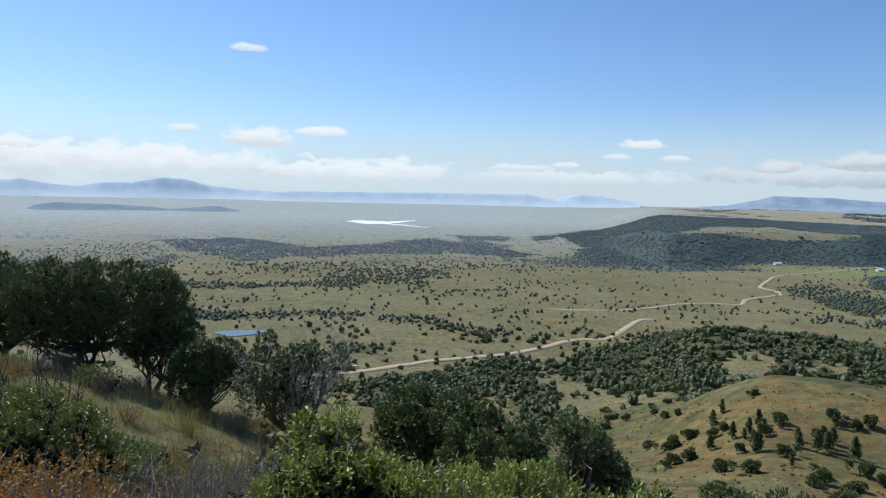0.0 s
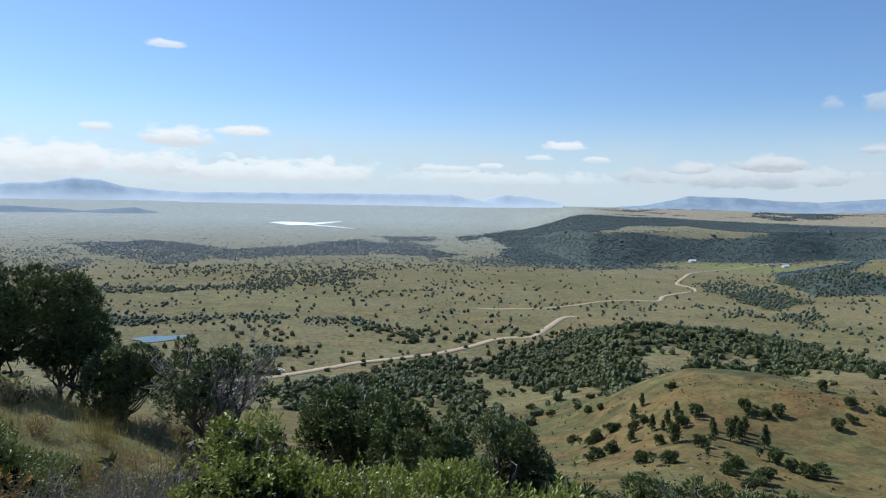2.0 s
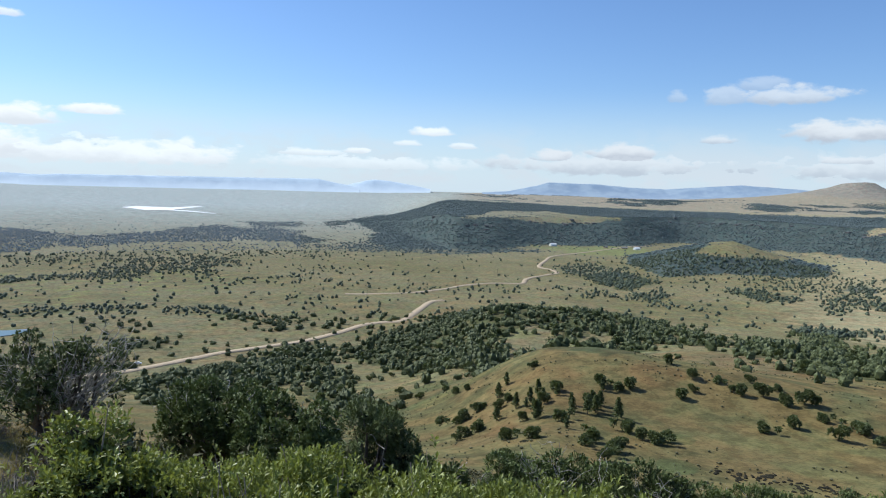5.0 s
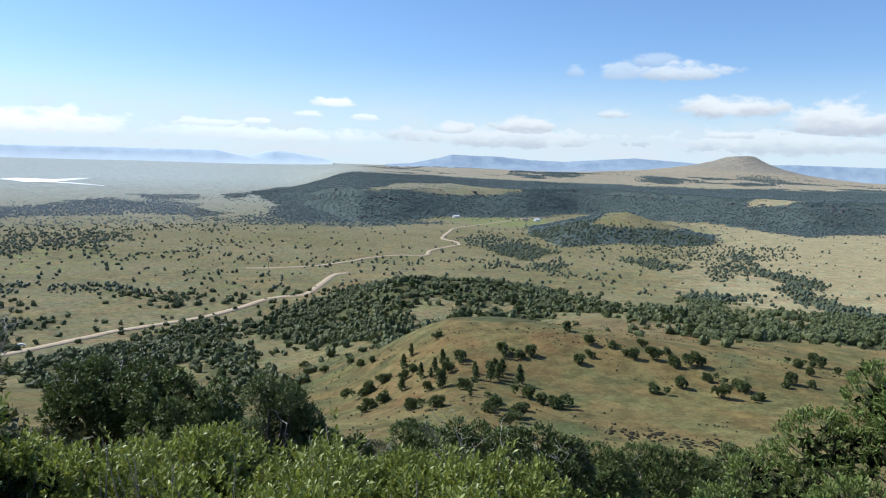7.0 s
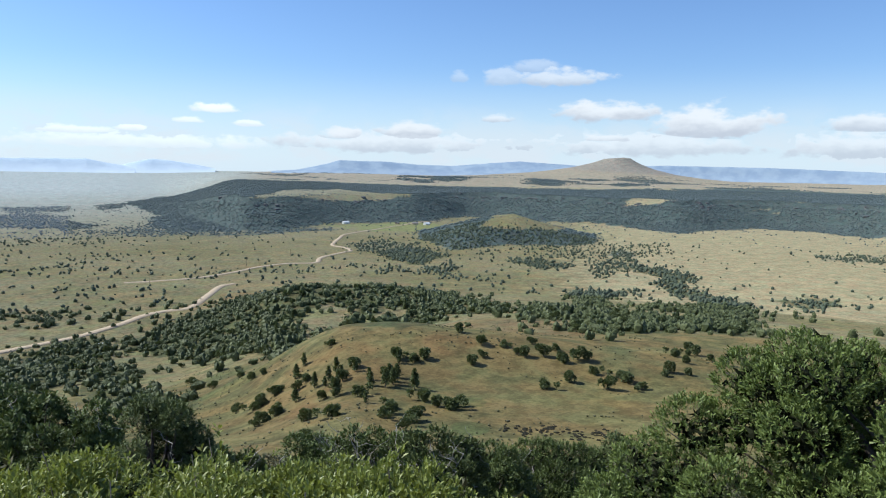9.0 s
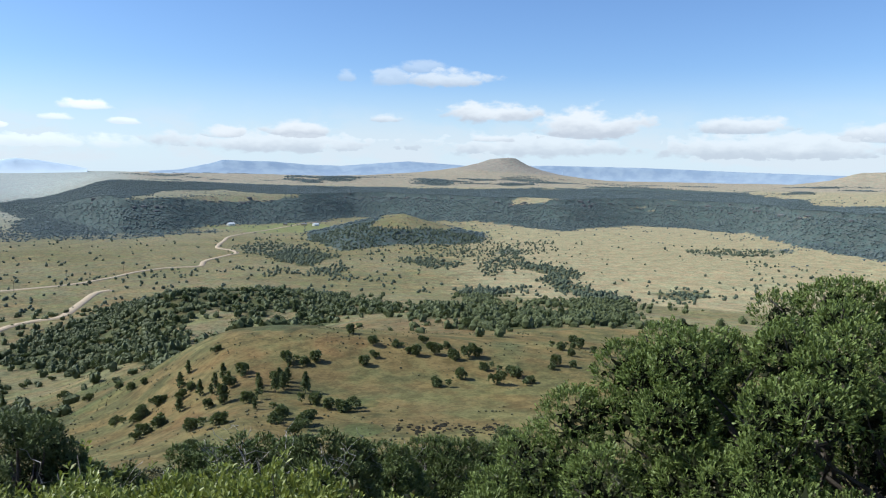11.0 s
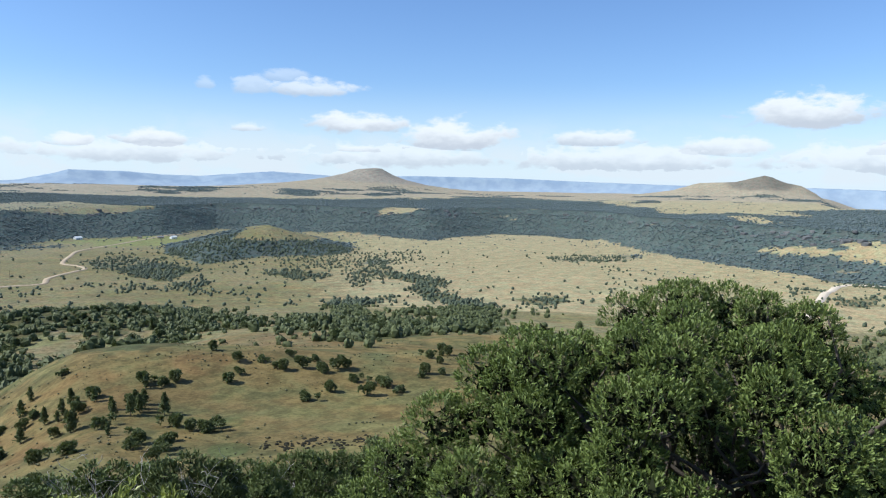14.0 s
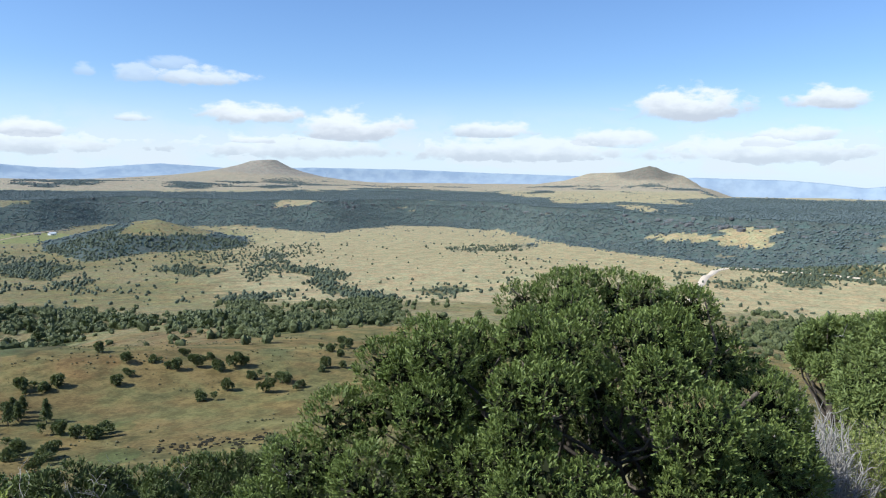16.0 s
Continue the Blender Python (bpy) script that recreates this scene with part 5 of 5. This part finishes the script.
def bench_trees():
    g = np.random.default_rng(21)
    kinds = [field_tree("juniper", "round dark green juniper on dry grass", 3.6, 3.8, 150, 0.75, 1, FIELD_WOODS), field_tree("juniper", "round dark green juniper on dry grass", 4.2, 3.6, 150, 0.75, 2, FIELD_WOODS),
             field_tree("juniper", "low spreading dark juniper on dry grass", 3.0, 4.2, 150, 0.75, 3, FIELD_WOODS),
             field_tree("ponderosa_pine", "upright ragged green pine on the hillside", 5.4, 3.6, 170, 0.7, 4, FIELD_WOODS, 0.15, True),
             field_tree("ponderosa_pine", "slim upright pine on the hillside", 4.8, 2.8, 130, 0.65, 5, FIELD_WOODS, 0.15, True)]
    west = [(19.2, 190), (20.8, 183), (21.5, 187), (20.7, 174), (23.3, 179), (23.9, 183), (24.4, 175), (25.3, 183), (22.8, 165), (23.8, 163), (26.5, 172), (27.7, 177), (28.7, 189), (28.7, 174), (30.0, 188), (30.9, 189),
            (30.3, 167), (26.0, 158), (30.7, 155), (33.5, 151), (19.3, 170), (21.5, 146), (23.3, 143), (28.2, 146), (21.2, 126), (16.1, 196), (17.5, 186), (18.1, 187), (19.4, 170), (18.4, 168), (17.6, 165), (19.3, 192)]
    east = [(40.6, 172), (42.4, 179), (34.7, 187), (33.6, 212), (35.4, 201), (37.2, 200), (38.2, 196), (39.4, 207), (41.3, 204), (40.3, 196), (38.8, 194), (35.5, 192), (44.4, 187), (45.3, 176), (47.7, 178), (46.8, 183), (46.2, 186), (49.9, 194)]
    gully = [(6.2, 414), (10.5, 354), (12.3, 366), (14.1, 387), (15.2, 370), (12.9, 287), (13.4, 264), (14.5, 247), (16.6, 242), (17.4, 224), (18.3, 220)]
    spots = [(b, r, g.choice([0, 1, 3, 4, 2]) if 21 < b < 31 and 150 < r else g.integers(0, 3)) for b, r in west] + [(b, r, g.integers(0, 3)) for b, r in east + gully]
    spots += [(b, r, 3 + k % 2) for k, (b, r) in enumerate([(22.2, 178), (23.0, 176), (24.0, 164), (24.3, 178), (23.6, 170), (25.4, 180), (26.6, 167), (26.2, 150), (28.4, 168), (28.1, 171), (27.8, 166), (28.8, 186), (30.1, 165), (21.4, 200), (20.8, 193)])]
    spots += [(23.4, 205, 2), (31.9, 150, 0), (33.2, 148, 2), (28.3, 141, 0), (29.2, 130, 1), (29.8, 136, 2), (30.6, 142, 0), (27.6, 138, 2), (43.0, 196, 1), (43.7, 197, 0), (42.0, 193, 2)]
    spots += [(g.uniform(49.5, 58), g.uniform(185, 240), g.choice([0, 2])) for _ in range(24)]
    hand = len(spots)
    while len(spots) < 290:
        b, r = g.uniform(0, 66), g.uniform(235, 470)
        x, y = at(b, r)
        if g.random() < woods_share(np.array([x]), np.array([y]))[0] - 0.12:
            spots.append((b, r, g.choice([0, 1, 2, 2, 3])))
    for n, (b, r, kind) in enumerate(spots):
        x, y = at(b, r)
        s = g.uniform(0.5, 0.85) if n < hand else g.uniform(0.7, 1.05)
        m = pose(x, y, float(land(x, y)) - 0.1, 0, 0, g.uniform(0, 360)) @ Matrix.Diagonal((s, s, s * g.uniform(0.85, 1.15), 1))
        if n < 5:
            kind = n
            kinds[n].matrix_basis = m
        else:
            made = copy_thing(kinds[kind], m)
            made.matrix_basis = m


bench_trees()


# ---- roads ----
def road(name, label, line, wide, mat):
    """A track of even width draped on the land, with a thickness."""
    pts = [Vector(at(b, r)) for b, r in line]
    path = []
    for k in range(len(pts) - 1):
        a, b, c, d = pts[max(k - 1, 0)], pts[k], pts[k + 1], pts[min(k + 2, len(pts) - 1)]
        n = max(2, int((c - b).length / 4))
        for i in range(n):
            t = i / n
            path.append(0.5 * (2 * b + (c - a) * t + (2 * a - 5 * b + 4 * c - d) * t * t + (3 * b - a - 3 * c + d) * t ** 3))
    p = np.array([q[:] for q in path + [pts[-1]]])
    d = np.gradient(p, axis=0)
    s = np.stack([d[:, 1], -d[:, 0]], -1)
    s = s / np.linalg.norm(s, axis=1, keepdims=True) * wide / 2
    rows = []
    for off, lift in ((-1.25, -0.8), (-1.0, 0.45), (0.0, 0.55), (1.0, 0.45), (1.25, -0.8)):
        q = p + s * off
        rows.append(np.column_stack([q, land(p[:, 0], p[:, 1]) * 0.5 + land(q[:, 0], q[:, 1]) * 0.5 + lift]))
    v = np.stack(rows, 1)
    n, k = v.shape[:2]
    i = np.arange(n * k).reshape(n, k)
    f = np.stack([i[:-1, :-1], i[:-1, 1:], i[1:, 1:], i[1:, :-1]], -1).reshape(-1, 4)
    return tagged(sheet(name, v.reshape(-1, 3), f, mat, True), label, "road", kind="structure")


road("road_basin", "pale gravel road curving round the foot of the hill", [(-14, 392), (-10, 395), (-7.5, 410), (-2.2, 453), (3.2, 491), (7.6, 536), (9.7, 569), (11.4, 582), (13.1, 588), (14.2, 651), (15.2, 708), (16.2, 722)], 6.5, GRAVEL)
road("road_valley", "pale dirt track winding over the grassland", [(8.5, 765), (12.6, 768), (15.6, 805), (18.0, 868), (20.2, 900), (22.3, 912), (22.7, 969), (24.2, 1035), (25.0, 1069), (24.6, 1110), (23.6, 1154), (24.1, 1257), (24.7, 1334), (26.9, 1438), (29.3, 1575), (32.0, 1710)], 6.0, GRAVEL)
road("road_east", "pale dirt road with reddish banks bending over the plain", [(76.9, 560), (77.4, 630), (77.9, 701), (78.5, 827), (79.0, 925), (79.9, 1028), (80.8, 1052), (82.6, 1055), (84.4, 1026), (86.6, 1014), (91, 990)], 8.0, PALE_ROAD)


# ---- brush and rock ----
def slope_brush():
    g = np.random.default_rng(9)
    n = 2500
    b = np.radians(np.where(g.random(n) < 0.8, g.uniform(-13, 66, n), g.uniform(-40, -13, n)))
    r = np.where(b < radians(-13), np.sqrt(g.uniform(34 ** 2, 170 ** 2, n)), np.sqrt(g.uniform(9.5 ** 2, 112 ** 2, n)))
    x, y = r * np.sin(b), r * np.cos(b)
    keep = (ripple(x, y, 9, 81) > -0.45) & ~((b > radians(46)) & (r < 16))
    x, y = x[keep], y[keep]
    near = np.hypot(x, y) < 42
    kind = g.integers(0, 3, len(x)) + np.where(near, 3, 0)
    sets = []
    for k in range(6):
        i = np.flatnonzero(kind == k)
        many, blade = (42, 0.13) if k > 2 else (12, 0.32)
        spots = g.normal(0, 0.34, (many, 3)) * np.array([1, 1, 0.55]) + np.array([0, 0, 0.5])
        sprays = [fan(6, blade, 90 + k * 60 + j) for j in range(many)]
        tv, tf = joined([(q[0] + p, q[1]) for q, p in zip(sprays, spots)])
        s = g.uniform(0.8, 1.9, (len(i), 1)) * np.array([[1.0, 1.0, 0.85]])
        sets.append(strew(tv, tf, np.stack([x[i], y[i], land(x[i], y[i])], -1), turn_z(g.uniform(0, 6.28, len(i))), s))
    v, f = joined(sets)
    tagged(sheet("brush", v, f, BRUSH), "dense olive and grey brush covering the steep slope", "brush", kind="stuff")


def rocks(name, label, places, low, high, mat, seed):
    """Broken rough stones, joined."""
    g = np.random.default_rng(seed)
    x, y = np.array(places).T
    sets = []
    for k in range(3):
        tv, tf = rough_ball(1, 0.22, seed + k)
        tv = np.clip(tv, -0.72, 0.72)
        i = np.arange(k, len(x), 3)
        s = g.uniform(low, high, (len(i), 1)) * g.uniform(0.6, 1.3, (len(i), 3)) * np.array([1.1, 1.1, 0.75])
        sets.append(strew(tv, tf, np.stack([x[i], y[i], land(x[i], y[i])], -1), turn_z(g.uniform(0, 6.28, len(i))), s))
    v, f = joined(sets)
    tagged(sheet(name, v, f, mat), label, "rocks", kind="stuff")


slope_brush()


def hill_tufts():
    """Small dry bushes and clumps of weeds dotted over the grassy hill."""
    g = np.random.default_rng(14)
    n = 7000
    b, r = np.radians(g.uniform(10, 60, n)), np.sqrt(g.uniform(105 ** 2, 340 ** 2, n))
    x, y = r * np.sin(b), r * np.cos(b)
    keep = ripple(x, y, 25, 83) + 0.6 * ripple(x, y, 7, 84) > 0.05
    x, y = x[keep], y[keep]
    tv, tf = clumped(1, 0, 310)
    v, f = strew(tv, tf, np.stack([x, y, land(x, y)], -1), turn_z(g.uniform(0, 6.28, len(x))), (0.22 + 0.8 * g.random((len(x), 1)) ** 2.5) * np.array([[1, 1, 0.6]]))
    tagged(sheet("hill_weeds", v, f, BRUSH), "small dry weeds and bushes dotted over the grassy hill", "weeds", kind="stuff")


hill_tufts()
g_rock = np.random.default_rng(33)
# the near-black blocks also stand in for the shade under the bank
rocks("lava_ledge", "dark broken lava blocks along a low ledge", [at(b, 134 + 1.6 * math.sin(b * 1.7) + g_rock.normal(0, 2.2)) for b in g_rock.uniform(37.3, 46, 260) if math.sin(b * 3.1) + g_rock.normal(0, 0.6) > -0.3], 0.2, 0.55, LAVA, 40)
rocks("lava_outcrop", "reddish-brown lava rubble among junipers", [at(g_rock.normal(50.2, 1.3), g_rock.normal(345, 16)) for _ in range(320)], 0.3, 0.9, LAVA, 44)
rim = []
for b in g_rock.uniform(15, 90, 420):
    q = np.interp(b, FOOT_BEARING, FOOT_REACH) + 205 + g_rock.normal(0, 18)
    x, y = at(b, q)
    w = 70 * ripple(np.array([x]), np.array([y]), 300, 11)[0] + 30 * ripple(np.array([x]), np.array([y]), 90, 12)[0]
    if g_rock.random() < 0.35 + ripple(np.array([x]), np.array([y]), 200, 88)[0]:
        rim.append(at(b, q - w))
rocks("rim_rock", "broken grey basalt cliffs along the mesa rim", rim, 4.0, 8.0, RIMROCK, 48)


# ---- water and salt ----
def pool():
    x, y = at(-15.5, 600)
    g = np.random.default_rng(3)
    a = np.linspace(0, 2 * math.pi, 49)[:-1]
    rr = 1 + 0.16 * np.sin(a * 3 + 1) + 0.08 * np.sin(a * 5)
    v = np.column_stack([np.cos(a) * 19 * rr, np.sin(a) * 12 * rr, np.zeros(48)])
    v = np.concatenate([v, v * 0.98 - np.array([0, 0, 0.6])])
    bm = bmesh.new()
    vs = [bm.verts.new(p) for p in v]
    bm.faces.new(vs[:48])
    for k in range(48):
        bm.faces.new((vs[k], vs[48 + k], vs[48 + (k + 1) % 48], vs[(k + 1) % 48]))
    me = bpy.data.meshes.new("water_pond")
    bm.to_mesh(me)
    me.materials.append(WATER)
    ob = new("water_pond", me)
    ob.location, ob.rotation_euler[2] = (x, y, 8.0), radians(15.5 + 8)
    tagged(ob, "small blue pond on the grassland", "pond", kind="structure")


def pan(name, label, b0, b1, near, far, lift, mat, rows=5):
    """A flat patch between two bearings; near and far give its edges at 0 to 1 across."""
    k = np.linspace(0, 1, 60)
    b = np.radians(b0 + (b1 - b0) * k)
    n, f = np.interp(k, *near), np.interp(k, *far)
    q = np.linspace(0, 1, rows)
    r = n[:, None] + (f - n)[:, None] * q[None] + (ripple(k * 900, k * 0 + 3, 60, 8) * 12)[:, None]
    x, y = r * np.sin(b)[:, None], r * np.cos(b)[:, None]
    i = np.arange(60 * rows).reshape(60, rows)
    fc = np.stack([i[:-1, :-1], i[:-1, 1:], i[1:, 1:], i[1:, :-1]], -1).reshape(-1, 4)
    tagged(sheet(name, np.stack([x, y, land(x, y) + lift], -1).reshape(-1, 3), fc, mat, True), label, "salt flat" if "salt" in name else "ground", kind="structure")


pool()
pan("salt_flat", "bright white dry lake bed in the basin", -7.6, -2.2, ([0, 0.3, 0.6, 1], [2740, 2600, 2640, 2860]), ([0, 0.2, 0.6, 1], [2760, 2830, 2790, 2900]), 1.2, SALT)
pan("salt_flat_arm", "bright white arm of a dry lake bed", -4.6, -1.2, ([0, 0.5, 1], [2620, 2560, 2490]), ([0, 0.5, 1], [2660, 2610, 2510]), 1.2, SALT)
pan("ground_lot", "pale gravel parking lot among junipers", -17.0, -14.2, ([0, 1], [437, 440]), ([0, 0.5, 1], [446, 458, 458]), 0.45, GRAVEL)


# ---- buildings and vehicles ----
def part(name, bm, mat, parent, label=""):
    me = bpy.data.meshes.new(name)
    bmesh.ops.recalc_face_normals(bm, faces=bm.faces)
    bm.to_mesh(me)
    bm.free()
    me.materials.append(mat)
    ob = new(name, me)
    ob.parent = parent
    return tagged(ob, label)


def block(x0, y0, z0, x1, y1, z1, bevel=0.0):
    bm = bmesh.new()
    bmesh.ops.create_cube(bm, size=1, matrix=Matrix.Translation(((x0 + x1) / 2, (y0 + y1) / 2, (z0 + z1) / 2)) @ Matrix.Diagonal((x1 - x0, y1 - y0, z1 - z0, 1)))
    if bevel:
        bmesh.ops.bevel(bm, geom=bm.edges[:], offset=bevel, segments=2, affect="EDGES", profile=0.6)
    return bm


def gable(long, wide, low, high, over=0.4, thick=0.15):
    """A pitched roof of some thickness along x."""
    bm = bmesh.new()
    a, b = long / 2 + over, wide / 2 + over
    ring = [(-b, low), (0, high), (b, low), (b, low + thick), (0, high + thick), (-b, low + thick)]
    ends = [[bm.verts.new((x, y, z)) for y, z in ring] for x in (-a, a)]
    bm.faces.new(ends[0]), bm.faces.new(ends[1][::-1])
    for k in range(6):
        bm.faces.new((ends[0][k], ends[0][(k + 1) % 6], ends[1][(k + 1) % 6], ends[1][k]))
    return bm


def house(name, label, bearing, reach, turn, long, wide, tall, wall, roof):
    x, y = at(bearing, reach)
    root = tagged(new(name), label, "building")
    root.location, root.rotation_euler[2] = (x, y, float(land(x, y)) - 0.1), radians(turn)
    part("wall", block(-long / 2, -wide / 2, -0.5, long / 2, wide / 2, tall), wall, root)
    part("roof", gable(long, wide, tall - 0.1, tall + wide * 0.3), roof, root)
    part("door", block(-0.5, -wide / 2 - 0.05, 0, 0.5, -wide / 2 + 0.1, 2.0), BARK, root)
    for k in (-0.3, 0.3):
        part("window", block(k * long - 0.5, -wide / 2 - 0.04, 0.9, k * long + 0.5, -wide / 2 + 0.1, 1.9), GLASS, root)
    return root


def car(label, bearing, reach, turn, paint, long=4.5, tall=1.55, group="parked cars"):
    x, y = at(bearing, reach)
    root = tagged(new("car"), label, "car", group)
    root.location, root.rotation_euler[2] = (x, y, float(land(x, y)) + 0.45), radians(turn)
    part("body", block(-long / 2, -0.9, 0.3, long / 2, 0.9, tall * 0.62, 0.16), paint, root)
    part("cabin", block(-long * 0.3, -0.78, tall * 0.58, long * 0.28, 0.78, tall, 0.18), paint, root)
    part("window", block(-long * 0.25, -0.82, tall * 0.66, long * 0.23, 0.82, tall * 0.9, 0.08), GLASS, root)
    for sx in (-0.31, 0.31):
        for sy in (-0.82, 0.82):
            bm = bmesh.new()
            bmesh.ops.create_cone(bm, cap_ends=True, segments=14, radius1=0.34, radius2=0.34, depth=0.24, matrix=pose(sx * long, sy, 0.34, 90))
            part("wheel", bm, RUBBER, root)
    return root


house("white_shed", "small shed with a bright white metal roof among junipers", 6.7, 470, 15, 4.2, 2.8, 1.6, WHITE_PAINT, WHITE_PAINT)
house("visitor_house", "low tan building with a grey roof among trees", -14.0, 462, -15, 12, 6, 2.8, TAN_WALL, GREY_ROOF)
house("ranch_house", "white ranch house at the foot of the mesa", 24.6, 1560, 10, 14, 8, 3.2, WHITE_PAINT, WHITE_PAINT)
house("ranch_barn", "grey-roofed barn at the foot of the mesa", 30.0, 1575, -20, 12, 7, 3.0, TAN_WALL, GREY_ROOF)
house("ranch_house", "white house beside a barn below the mesa", 30.9, 1570, 5, 12, 8, 3.2, WHITE_PAINT, WHITE_PAINT)
house("ranch_shed", "grey shed near a ranch road", 28.6, 1580, 30, 9, 6, 2.6, TAN_WALL, GREY_ROOF)
car("white car parked on a gravel lot", -15.5, 455, 80, WHITE_PAINT)
car("white car parked beside another on gravel", -15.1, 456, 82, WHITE_PAINT)
car("red pickup parked by the junipers", -18.9, 470, 20, RED_ROOF, 5.2, 1.7)
car("white motorhome parked among the trees", -19.9, 472, 10, WHITE_PAINT, 7.5, 2.9)
car("white van parked among the trees", -19.3, 474, 12, WHITE_PAINT, 5.2, 2.0)
car("white car standing beside the gravel road", -6.7, 432, 25, WHITE_PAINT)


def utility_pole(bearing, reach):
    x, y = at(bearing, reach)
    root = tagged(new("utility_pole"), "grey wooden utility pole on the grassland", "pole", "utility poles")
    root.location, root.rotation_euler[2] = (x, y, float(land(x, y)) - 0.2), radians(30)
    v, f = tube(np.array([[0, 0, 0], [0, 0, 5], [0, 0, 10.5]]), [0.2, 0.17, 0.13], 8)
    sheet("post", v, f, BARK, True, root)
    part("crossarm", block(-1.2, -0.08, 9.4, 1.2, 0.08, 9.6), BARK, root)


for b, r in ((17.1, 880), (13.4, 800), (10.2, 745), (20.4, 985)):
    utility_pole(b, r)
